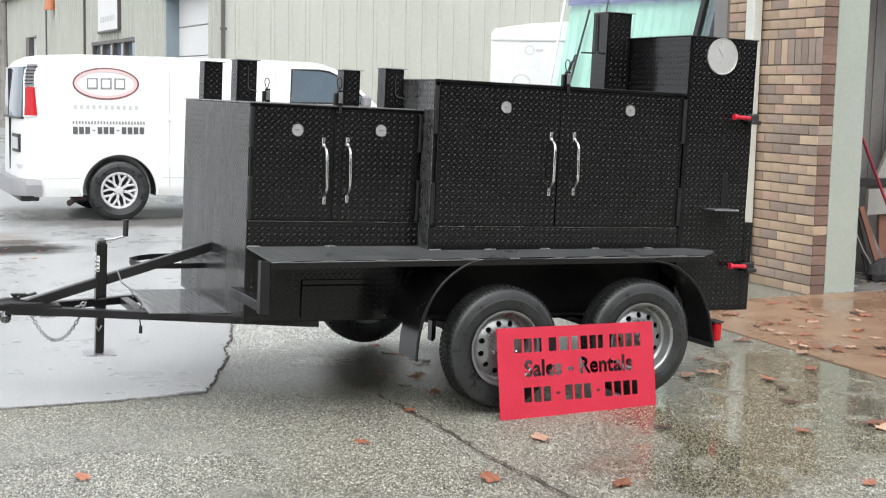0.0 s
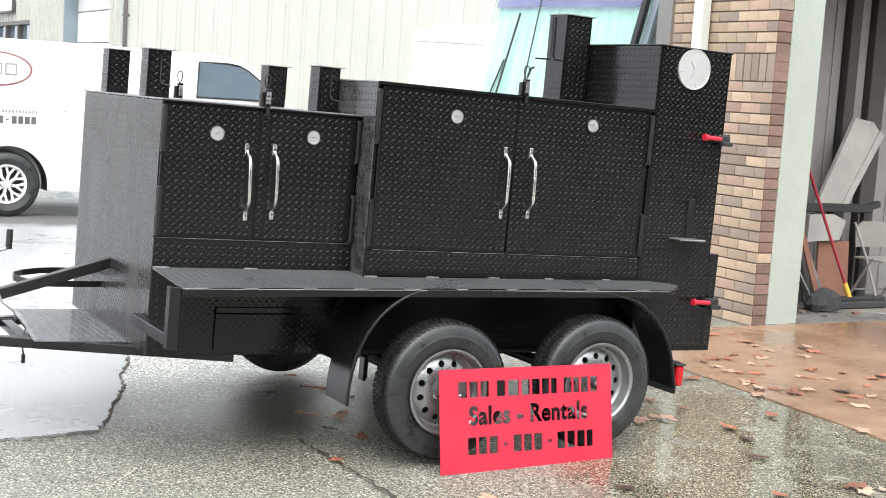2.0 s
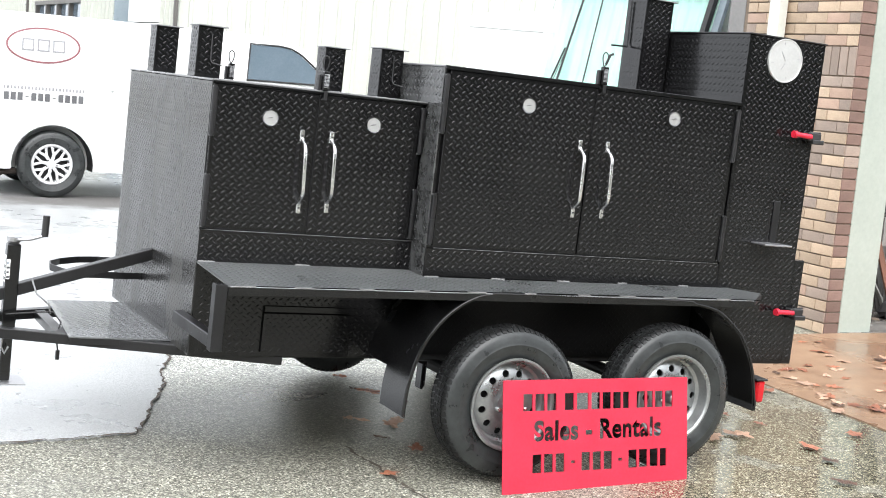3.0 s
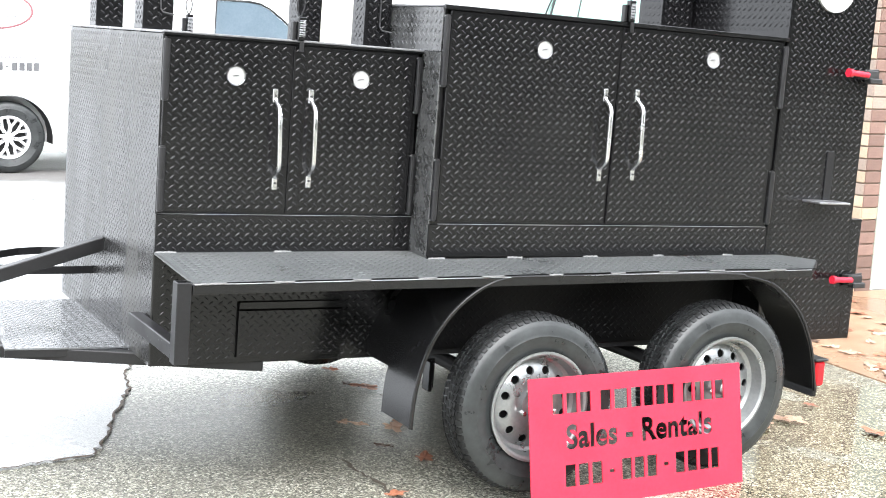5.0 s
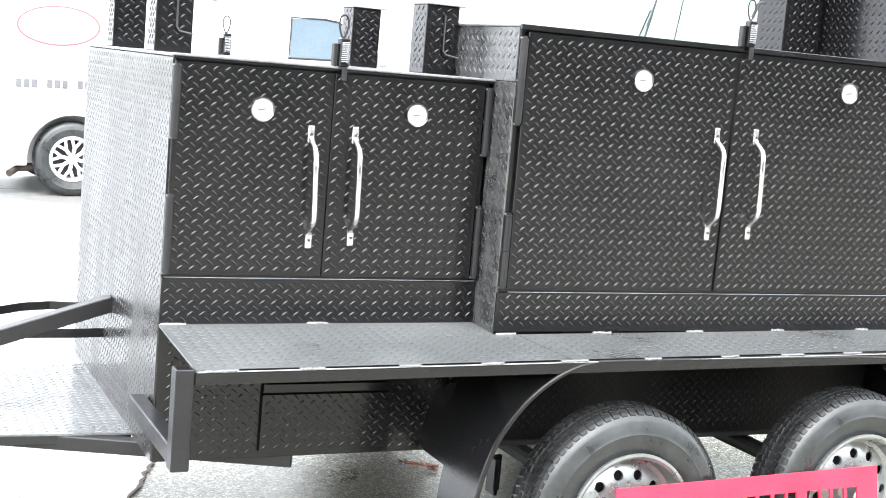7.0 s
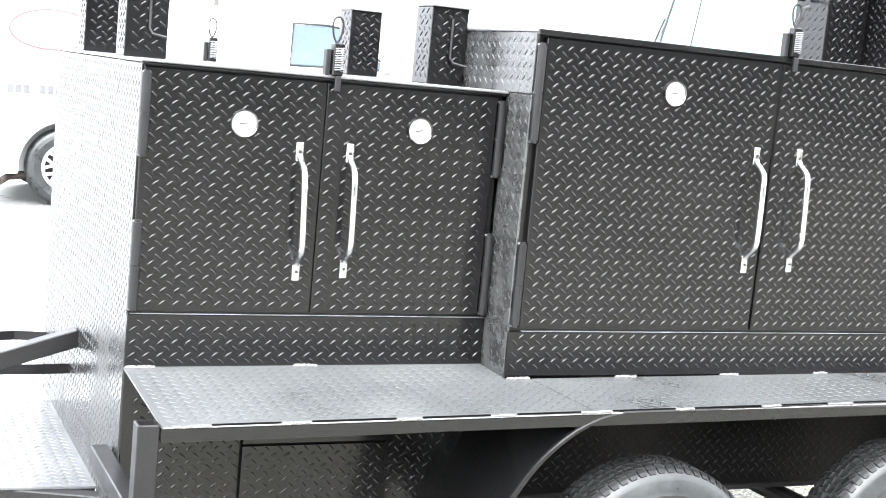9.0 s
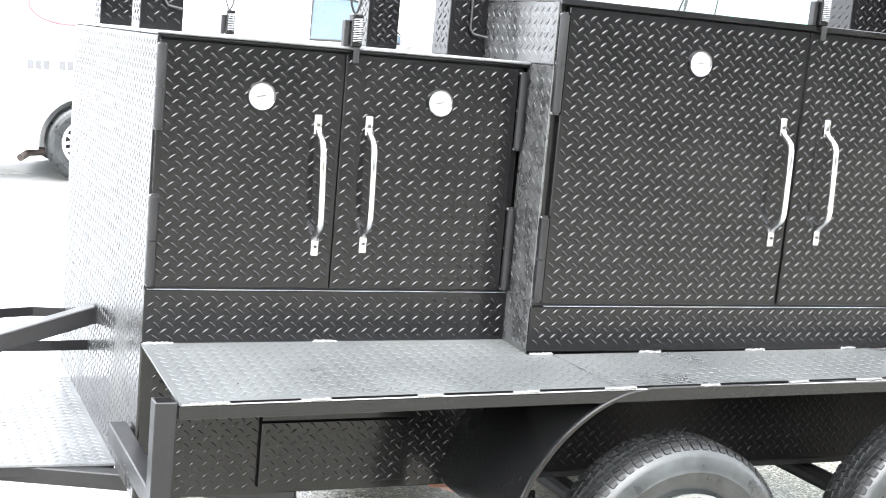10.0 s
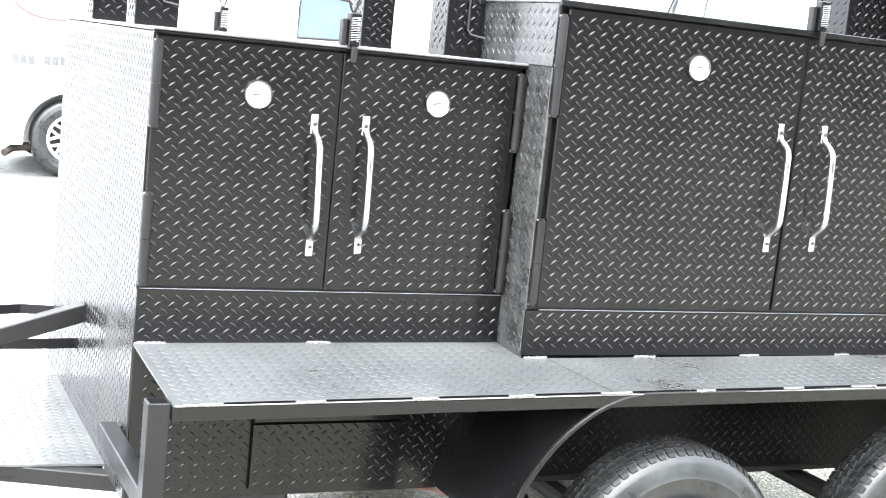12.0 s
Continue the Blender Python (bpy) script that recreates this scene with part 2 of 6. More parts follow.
def arith(nt, op, a, b, c=None):
    n = nt.nodes.new("ShaderNodeMath")
    n.operation = op
    for sock, val in zip(n.inputs, (a, b, c)):
        if isinstance(val, (int, float)):
            sock.default_value = val
        elif val is not None:
            nt.links.new(val, sock)
    return n.outputs[0]


def patch_of(nt, co, spot, stretch, turn, size, ragged, wander, edge):
    """1 inside an oval patch with a ragged outline, 0 outside."""
    rel = nt.nodes.new("ShaderNodeMapping")
    rel.vector_type = "TEXTURE"
    rel.inputs["Location"].default_value, rel.inputs["Scale"].default_value = (*spot, 0), (*stretch, 1)
    rel.inputs["Rotation"].default_value = (0, 0, radians(turn))
    nt.links.new(co, rel.inputs["Vector"])
    far = nt.nodes.new("ShaderNodeVectorMath")
    far.operation = "LENGTH"
    nt.links.new(rel.outputs[0], far.inputs[0])
    off = arith(nt, "MULTIPLY_ADD", noise_tex(nt, co, wander, 5, 0.62), ragged, far.outputs["Value"])
    step = nt.nodes.new("ShaderNodeMapRange")
    step.interpolation_type = "SMOOTHSTEP"
    step.inputs[1].default_value, step.inputs[2].default_value = size + ragged / 2 - edge, size + ragged / 2 + edge
    step.inputs[3].default_value, step.inputs[4].default_value = 1.0, 0.0
    nt.links.new(off, step.inputs[0])
    return step.outputs[0]


def asphalt():
    m, nt, bs, co = tree("wet_aggregate_asphalt")
    vor = nt.nodes.new("ShaderNodeTexVoronoi")
    vor.inputs["Scale"].default_value = 150
    nt.links.new(co, vor.inputs["Vector"])
    chip = one_channel(nt, vor.outputs["Color"])
    stone = ramp(nt, chip, [(0.0, (0.045, 0.044, 0.034)), (0.35, (0.15, 0.147, 0.118)), (0.7, (0.31, 0.302, 0.245)), (0.9, (0.51, 0.50, 0.42)), (1.0, (0.74, 0.73, 0.64))])
    pits = ramp(nt, noise_tex(nt, co, 45, 4, 0.75), [(0.36, 0.4), (0.5, 1.0), (0.7, 1.15)])
    stone = mixed(nt, 1.0, stone, pits, "MULTIPLY")
    big, mid = noise_tex(nt, co, 0.55, 5), noise_tex(nt, co, 3.2, 4)
    blotch = mixed(nt, 0.35, big, mid)
    stone = mixed(nt, 1.0, stone, ramp(nt, blotch, [(0.36, 0.62), (0.48, 0.9), (0.62, 1.12)]), "MULTIPLY")
    # a shallow film of water stands before the apron and beside the wheels
    water = arith(nt, "MAXIMUM", patch_of(nt, co, (3.0, -0.55), (1.8, 1.05), 42, 0.85, 0.8, 1.7, 0.3), patch_of(nt, co, (2.25, -1.35), (1.5, 0.75), 30, 0.7, 0.8, 2.2, 0.3))
    # under the trailer: damp stone, darkened further for the trailer's shade
    shaded_damp = patch_of(nt, co, (1.35, 0.75), (1.7, 0.8), -8, 0.8, 0.6, 1.5, 0.35)
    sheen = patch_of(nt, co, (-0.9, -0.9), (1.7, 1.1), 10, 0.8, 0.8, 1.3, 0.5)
    # past the trailer the stone is lightened in place of sky glare
    sky_lit = patch_of(nt, co, (1.0, 2.8), (2.4, 1.75), 0, 0.85, 0.5, 1.4, 0.3)
    sheen = arith(nt, "MAXIMUM", sheen, sky_lit)
    stone = mixed(nt, 1.0, stone, mixed(nt, sky_lit, (1.0, 1.0, 1.0), (1.7, 1.74, 1.86)), "MULTIPLY")
    grit = arith(nt, "SUBTRACT", 1.0, arith(nt, "MULTIPLY", ramp(nt, mid, [(0.55, 0.0), (0.66, 1.0)]), 0.6))
    water = arith(nt, "MULTIPLY", water, grit)
    soak_shade = mixed(nt, shaded_damp, mixed(nt, water, (1.0, 1.0, 1.0), (0.72, 0.685, 0.59)), (0.46, 0.45, 0.43))
    nt.links.new(mixed(nt, 1.0, stone, soak_shade, "MULTIPLY"), bs.inputs["Base Color"])
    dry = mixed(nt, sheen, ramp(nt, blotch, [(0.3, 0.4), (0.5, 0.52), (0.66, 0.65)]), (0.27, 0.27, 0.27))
    wet = mixed(nt, water, mixed(nt, arith(nt, "MULTIPLY", shaded_damp, 0.7), dry, (0.2, 0.2, 0.2)), (0.045, 0.045, 0.045))
    nt.links.new(wet, bs.inputs["Roughness"])
    nt.links.new(arith(nt, "MULTIPLY_ADD", arith(nt, "MAXIMUM", arith(nt, "MAXIMUM", water, sheen), shaded_damp), 0.25, 0.25), bs.inputs["Specular IOR Level"])
    b = bump(nt, bs, mixed(nt, 0.5, vor.outputs["Distance"], noise_tex(nt, co, 220, 2)), 0.35, 0.004)
    nt.links.new(arith(nt, "MULTIPLY_ADD", water, -0.425, 0.45), b.inputs["Strength"])
    return m


def slab():
    m, nt, bs, co = tree("wet_pale_concrete")
    big, mid, fine = noise_tex(nt, co, 0.5, 5), noise_tex(nt, co, 4.0, 4), noise_tex(nt, co, 130, 3)
    base = ramp(nt, mixed(nt, 0.4, big, mid), [(0.3, (0.29, 0.30, 0.30)), (0.5, (0.41, 0.42, 0.42)), (0.7, (0.51, 0.515, 0.51))])
    grit = ramp(nt, fine, [(0.35, 0.5), (0.6, 1.05)])
    col = mixed(nt, 1.0, base, grit, "MULTIPLY")
    # old oil drips and a rusty wash where vehicles park
    # the last patch, a greasy band, also paints the van's shade
    dull = None
    for spot, stretch, depth, tone in (((-0.16, 7.35), (0.75, 0.6), 0.95, (0.035, 0.03, 0.026)), ((-0.1, 8.05), (0.4, 0.3), 0.8, (0.07, 0.055, 0.045)), ((-0.7, 8.6), (1.0, 0.7), 0.6, (0.24, 0.18, 0.14)), ((2.2, 9.75), (2.6, 0.85), 0.8, (0.10, 0.092, 0.086))):
        stain_shade = arith(nt, "MULTIPLY", patch_of(nt, co, spot, stretch, 0, 0.75, 0.9, 3.0, 0.35), depth)
        col = mixed(nt, stain_shade, col, tone)
        dull = stain_shade if dull is None else arith(nt, "MAXIMUM", dull, stain_shade)
    nt.links.new(col, bs.inputs["Base Color"])
    nt.links.new(mixed(nt, dull, ramp(nt, mixed(nt, 0.3, big, mid), [(0.35, 0.2), (0.65, 0.5)]), (0.85, 0.85, 0.85)), bs.inputs["Roughness"])
    nt.links.new(arith(nt, "MULTIPLY_ADD", dull, -0.5, 0.5), bs.inputs["Specular IOR Level"])
    bump(nt, bs, fine, 0.25, 0.003)
    return m


def apron():
    m, nt, bs, co = tree("wet_tan_concrete")
    big, mid, fine = noise_tex(nt, co, 0.7, 5), noise_tex(nt, co, 5.0, 4), noise_tex(nt, co, 150, 3)
    base = ramp(nt, mixed(nt, 0.4, big, mid), [(0.3, (0.17, 0.094, 0.054)), (0.5, (0.285, 0.172, 0.105)), (0.7, (0.41, 0.275, 0.178))])
    grit = ramp(nt, fine, [(0.3, 0.7), (0.6, 1.0)])
    nt.links.new(mixed(nt, 1.0, base, grit, "MULTIPLY"), bs.inputs["Base Color"])
    nt.links.new(ramp(nt, big, [(0.35, 0.12), (0.65, 0.45)]), bs.inputs["Roughness"])
    bump(nt, bs, fine, 0.2, 0.002)
    return m


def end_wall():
    """Black tread plate with upright runs of dried rain, its colour lifted for mirrored sky."""
    m, nt, bs, co = tree("rain_streaked_sky_lit_plate")
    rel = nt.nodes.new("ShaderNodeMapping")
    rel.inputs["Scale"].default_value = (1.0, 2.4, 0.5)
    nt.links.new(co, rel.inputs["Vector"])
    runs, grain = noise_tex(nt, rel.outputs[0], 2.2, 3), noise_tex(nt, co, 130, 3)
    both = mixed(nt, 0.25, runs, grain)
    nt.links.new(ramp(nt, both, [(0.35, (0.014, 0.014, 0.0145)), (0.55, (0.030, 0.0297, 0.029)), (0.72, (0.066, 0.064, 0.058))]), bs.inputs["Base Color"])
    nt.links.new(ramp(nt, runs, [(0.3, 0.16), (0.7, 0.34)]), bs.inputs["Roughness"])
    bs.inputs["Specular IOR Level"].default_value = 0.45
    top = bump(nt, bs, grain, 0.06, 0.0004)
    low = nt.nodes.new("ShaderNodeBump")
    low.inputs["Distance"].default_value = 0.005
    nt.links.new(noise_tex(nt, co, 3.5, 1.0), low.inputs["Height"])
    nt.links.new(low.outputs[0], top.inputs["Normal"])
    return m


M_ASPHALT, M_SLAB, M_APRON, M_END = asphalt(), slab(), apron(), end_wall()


# ---- mesh tools ----
class Shape:
    """Collects vertices and faces of one part."""

    def __init__(self):
        self.v, self.f, self.n, self.soft = [], [], 0, False

    def add(self, verts, faces, m=None):
        pts = np.asarray(verts, float)
        if m is not None:
            a = np.array(m)
            pts = pts @ a[:3, :3].T + a[:3, 3]
        self.v.append(pts)
        self.f.extend(tuple(i + self.n for i in f) for f in faces)
        self.n += len(pts)
        return self

    def box(self, x0, x1, y0, y1, z0, z1, c=0.002, m=None):
        """A box with chamfered edges."""
        lo, hi = (x0, y0, z0), (x1, y1, z1)
        c = min(c, (x1 - x0) / 2.5, (y1 - y0) / 2.5, (z1 - z0) / 2.5)
        verts, at = [], {}
        for s in ((a, b, d) for a in (0, 1) for b in (0, 1) for d in (0, 1)):
            for axis in range(3):
                p = [(hi if s[k] else lo)[k] for k in range(3)]
                for k in range(3):
                    if k != axis:
                        p[k] += -c if s[k] else c
                at[s, axis] = len(verts)
                verts.append(p)
        faces = []
        for axis in range(3):
            j, k = (axis + 1) % 3, (axis + 2) % 3
            for side in (0, 1):
                loop = []
                for a, b in ((0, 0), (1, 0), (1, 1), (0, 1)):
                    s = [0, 0, 0]
                    s[axis], s[j], s[k] = side, a, b
                    loop.append(at[tuple(s), axis])
                faces.append(loop if side else loop[::-1])
            for a in (0, 1):
                for b in (0, 1):
                    s0, s1 = [0, 0, 0], [0, 0, 0]
                    s0[j] = s1[j] = a
                    s0[k] = s1[k] = b
                    s1[axis] = 1
                    s0, s1 = tuple(s0), tuple(s1)
                    q = [at[s0, j], at[s1, j], at[s1, k], at[s0, k]]
                    faces.append(q if a == b else q[::-1])
        for s in ((a, b, d) for a in (0, 1) for b in (0, 1) for d in (0, 1)):
            t = [at[s, 0], at[s, 1], at[s, 2]]
            faces.append(t if sum(s) % 2 else t[::-1])
        return self.add(verts, faces, m)

    def prism(self, outline, axis, a, b, m=None):
        """An outline of pairs drawn out along an axis from a to b."""
        n = len(outline)
        order = {"x": lambda p, t: (t, p[0], p[1]), "y": lambda p, t: (p[0], t, p[1]), "z": lambda p, t: (p[0], p[1], t)}[axis]
        verts = [order(p, a) for p in outline] + [order(p, b) for p in outline]
        faces = [tuple(range(n))[::-1], tuple(range(n, 2 * n))] + [(i, (i + 1) % n, n + (i + 1) % n, n + i) for i in range(n)]
        return self.add(verts, faces, m)

    def lathe(self, profile, seg=48, m=None, closed=False):
        """A profile of (radius, along) turned round the local y axis."""
        verts, faces, k = [], [], len(profile)
        for i in range(seg):
            c, s = math.cos(2 * math.pi * i / seg), math.sin(2 * math.pi * i / seg)
            verts += [(r * c, h, r * s) for r, h in profile]
        for i in range(seg):
            j = (i + 1) % seg
            for a in range(k if closed else k - 1):
                b = (a + 1) % k
                faces.append((i * k + a, i * k + b, j * k + b, j * k + a))
        return self.add(verts, faces, m)

    def tube(self, path, r, seg=10, closed=False):
        """A round bar along a path."""
        pts = [Vector(p) for p in path]
        n, verts, faces = len(pts), [], []
        side = None
        for i, p in enumerate(pts):
            a, b = (pts[i - 1], pts[(i + 1) % n]) if closed else (pts[max(i - 1, 0)], pts[min(i + 1, n - 1)])
            d = (b - a).normalized()
            if side is None:
                side = d.orthogonal().normalized()
            side = (side - d * side.dot(d)).normalized()
            up = d.cross(side)
            verts += [p + (side * math.cos(t) + up * math.sin(t)) * r for t in (2 * math.pi * k / seg for k in range(seg))]
        for i in range(n if closed else n - 1):
            j = (i + 1) % n
            faces += [(i * seg + k, i * seg + (k + 1) % seg, j * seg + (k + 1) % seg, j * seg + k) for k in range(seg)]
        if not closed:
            faces += [tuple(range(seg))[::-1], tuple(range((n - 1) * seg, n * seg))]
        return self.add(verts, faces)

    def bar(self, a, b, w, h, up=(0, 0, 1), c=0.003):
        """A square bar from a to b, w wide and h high."""
        a, b = Vector(a), Vector(b)
        x = (b - a).normalized()
        y = Vector(up).cross(x).normalized()
        z = x.cross(y)
        m = Matrix.Translation(a) @ Matrix((x, y, z)).transposed().to_4x4()
        return self.box(0, (b - a).length, -w / 2, w / 2, -h / 2, h / 2, c, m)

    def loft(self, rings):
        """A closed skin through rings of equal length."""
        k = len(rings[0])
        verts = [p for r in rings for p in r]
        faces = [(i * k + a, i * k + (a + 1) % k, (i + 1) * k + (a + 1) % k, (i + 1) * k + a) for i in range(len(rings) - 1) for a in range(k)]
        faces += [tuple(range(k))[::-1], tuple(range((len(rings) - 1) * k, len(rings) * k))]
        return self.add(verts, faces)

    def tread(self, origin, u, v, w, h, shift=(0.25, 0.25), keep=None, rise=1.0):
        """Raised rounded lozenges of tread plate, crossed in turn, over a face that spans w along u and h along v."""
        origin, u, v = np.array(origin, float), np.array(u, float), np.array(v, float)
        nrm, pu, pv = np.cross(u, v), 0.0339, 0.0320
        rim = np.array([(-0.0116, 0), (-0.0060, -0.0034), (0.0052, -0.0036), (0.0116, 0), (0.0060, 0.0034), (-0.0052, 0.0036)])
        base = np.concatenate([rim, rim * (0.84, 0.56), [(-0.0054, 0), (0.0054, 0)]])
        lift = np.array([0.0] * 6 + [0.0015] * 6 + [0.0020] * 2) * rise
        faces = [(i, (i + 1) % 6, 6 + (i + 1) % 6, 6 + i) for i in range(6)] + [(6, 7, 12), (7, 8, 13, 12), (8, 9, 13), (9, 10, 13), (10, 11, 12, 13), (11, 6, 12)]
        for turn, half in ((1, 0.0), (-1, 0.5)):
            c, s = math.cos(turn * 0.70), math.sin(turn * 0.70)
            p = base @ np.array([[c, s], [-s, c]])
            a0, b0 = (shift[0] + half) % 1, (shift[1] + half) % 1
            spots = [((i + a0) * pu, (j + b0) * pv) for i in range(int(w / pu) + 1) for j in range(int(h / pv) + 1)]
            spots = np.array([(a, b) for a, b in spots if 0.009 < a < w - 0.009 and 0.008 < b < h - 0.008 and (keep is None or keep(a, b))])
            if len(spots):
                q = spots[:, None, :] + p[None]
                pts = origin + q[..., :1] * u + q[..., 1:] * v + lift[None, :, None] * nrm
                self.add(pts.reshape(-1, 3), [tuple(14 * k + i for i in f) for k in range(len(spots)) for f in faces])
                self.soft = True
        return self

    def warp(self, change):
        """Moves every vertex by a function of its place."""
        self.v = [np.array([change(*p) for p in v]) for v in self.v]
        return self

    def mesh(self, name, mat, smooth=False):
        me = bpy.data.meshes.new(name)
        me.from_pydata(np.concatenate(self.v).tolist(), [], [list(f) for f in self.f])
        me.validate()
        if mat:
            me.materials.append(mat)
        if smooth or self.soft:
            me.shade_smooth()
            me.set_sharp_from_angle(angle=radians(35 if smooth else 40))
        return me


def thing(name, label, category, group="", at=None, kind=""):
    ob = tagged(new(name), label, category, group, kind)
    if at is not None:
        ob.matrix_world = at
    return ob


def part(name, shape, mat, parent, label="", smooth=False):
    ob = new(name, shape.mesh(name, mat, smooth) if isinstance(shape, Shape) else shape)
    ob.parent = parent
    return tagged(ob, label)


def whole(name, shape, mat, label, category, group="", kind="", smooth=False):
    return tagged(new(name, shape.mesh(name, mat, smooth)), label, category, group, kind)


def carved(shape, cutter, name, mat, smooth=False):
    """The mesh of a shape with a second shape cut out of it."""
    a, b = new("blank", shape.mesh(name, mat)), new("cutter", cutter.mesh("cutter", None))
    mod = a.modifiers.new("cut", "BOOLEAN")
    mod.operation, mod.object, mod.solver = "DIFFERENCE", b, "EXACT"
    bpy.context.view_layer.update()
    me = bpy.data.meshes.new_from_object(a.evaluated_get(bpy.context.evaluated_depsgraph_get()))
    for o in (a, b):
        bpy.data.objects.remove(o)
    me.name = name
    if smooth:
        me.shade_smooth()
        me.set_sharp_from_angle(angle=radians(35))
    return me


def stencil(width, height, depth, text, size, at, squeeze, bold, holes):
    """The mesh of a board in the x-y plane with bold lettering and oblong holes cut right through it."""
    cu = bpy.data.curves.new("lettering", "FONT")
    cu.body, cu.size, cu.align_x, cu.align_y = text, size, "CENTER", "CENTER"
    cu.offset, cu.extrude, cu.space_character = bold, depth * 2, 1.06
    ob = new("lettering", cu)
    ob.matrix_world = pose(at[0], at[1], 0) @ Matrix.Diagonal((squeeze, 1, 1, 1))
    bpy.context.view_layer.update()
    letters = bpy.data.meshes.new_from_object(ob.evaluated_get(bpy.context.evaluated_depsgraph_get()))
    letters.transform(ob.matrix_world)
    bpy.data.objects.remove(ob)
    board = Shape().box(0, width, 0, height, -depth / 2, depth / 2, 0.001).mesh("board", None)
    cut = Shape()
    for x0, y0, x1, y1 in holes:
        cut.box(x0, x1, y0, y1, -depth * 2, depth * 2, 0.001)
    for tool in (letters, cut.mesh("cutter", None)):
        a, b = new("blank", board), new("cutter", tool)
        mod = a.modifiers.new("cut", "BOOLEAN")
        mod.operation, mod.object, mod.solver, mod.use_self = "DIFFERENCE", b, "EXACT", True
        bpy.context.view_layer.update()
        board = bpy.data.meshes.new_from_object(a.evaluated_get(bpy.context.evaluated_depsgraph_get()))
        bpy.data.objects.remove(a)
        bpy.data.objects.remove(b)
    board.name = "board"
    return board


# ---- ground ----
SLAB_EDGE = [(0.74, 2.95), (0.69, 2.58), (0.60, 2.30), (0.52, 2.02), (0.40, 1.72), (0.33, 1.42), (0.20, 1.12), (0.10, 0.84), (-0.03, 0.57)]
SLAB_LEFT = [(-0.03, 0.57), (-0.30, 0.53), (-0.62, 0.51), (-1.1, 0.53), (-1.6, 0.47), (-2.4, 0.45)]


def jagged(points, step=0.03, wander=0.012):
    """Points along a line that wanders."""
    rng, out = random.Random(7), []
    for (ax, ay), (bx, by) in zip(points, points[1:]):
        n = max(2, int(math.hypot(bx - ax, by - ay) / step))
        for i in range(n):
            t = i / n
            out.append((ax + (bx - ax) * t + rng.uniform(-wander, wander), ay + (by - ay) * t + rng.uniform(-wander, wander)))
    return out + [points[-1]]


def build_ground():
    s = Shape().add([(-400, -400, 0), (400, -400, 0), (400, 400, 0), (-400, 400, 0)], [(0, 1, 2, 3)])
    whole("ground", s, M_ASPHALT, "wet grey asphalt with coarse aggregate", "ground", kind="structure")
    edge, left = jagged(SLAB_EDGE), jagged(SLAB_LEFT)
    # Carried far out of view, so the end plates mirror pale ground.
    outline = [(4.2, 14.9), (3.95, 3.3), *edge, *left[1:], (-30, 0.2), (-170, -6.0), (-170, 48.0), (4.0, 48.0), (4.0, 14.9)]
    n = len(outline)
    s = Shape()
    s.add([(x, y, 0.006) for x, y in outline] + [(x, y, -0.05) for x, y in outline], [tuple(range(n))[::-1]] + [(i, (i + 1) % n, n + (i + 1) % n, n + i) for i in range(n)])
    whole("pavement", s, M_SLAB, "pale wet concrete slab beside the asphalt", "pavement", kind="structure")
    s = Shape().prism([(4.02, 2.39), (3.93, 0.3), (3.86, -1.0), (3.82, -2.1), (14.0, -2.4), (14.0, 2.39)], "z", -0.1, 0.008)
    whole("concrete_apron", s, M_APRON, "tan wet concrete apron before the garage", "pavement", kind="structure")
    rng = random.Random(3)
    for name, line, w in (("pavement_crack", edge, 0.010), ("pavement_crack", left, 0.012), ("pavement_crack", jagged([(0.83, 0.2), (0.86, -0.6), (0.84, -1.2), (0.90, -1.9), (0.93, -2.8)], 0.03, 0.012), 0.013)):
        v, f = [], []
        for i, (x, y) in enumerate(line):
            a, b = line[max(i - 1, 0)], line[min(i + 1, len(line) - 1)]
            d = math.hypot(b[0] - a[0], b[1] - a[1]) or 1
            nx, ny = -(b[1] - a[1]) / d, (b[0] - a[0]) / d
            k = w * rng.uniform(0.25, 1.0)
            v += [(x + nx * k, y + ny * k, 0.010), (x - nx * k * 0.7, y - ny * k * 0.7, 0.010)]
        f = [(2 * i, 2 * i + 1, 2 * i + 3, 2 * i + 2) for i in range(len(line) - 1)]
        whole(name, Shape().add(v, f), M_CRACK if line is edge or line is left else M_CRACKDUST, "dark jagged crack in the paving", "crack", kind="structure")


build_ground()

# a plain wall added on the unseen side closes the lot, darkening reflections
whole("wall_south", Shape().box(4.0, 60.0, -22.3, -22.0, 0, 3.5, 0.01), M_UNSEENWALL, "plain grey wall, added unseen to darken reflections", "wall", kind="structure")


# ---- metal building ----
def siding(s, axis, at, start, end, z0, z1, pitch=0.305, out=-1, deep=0.05):
    """Trapezoid ribs of metal siding on a wall."""
    n = int((end - start) / pitch)
    for i in range(n + 1):
        p = start + i * pitch
        if p + 0.05 > end:
            break
        o = [(p, at), (p + 0.01, at + out * deep), (p + 0.06, at + out * deep), (p + 0.075, at)]
        s.prism(o if axis == "x" else [(b, a) for a, b in o], "z", z0, z1)


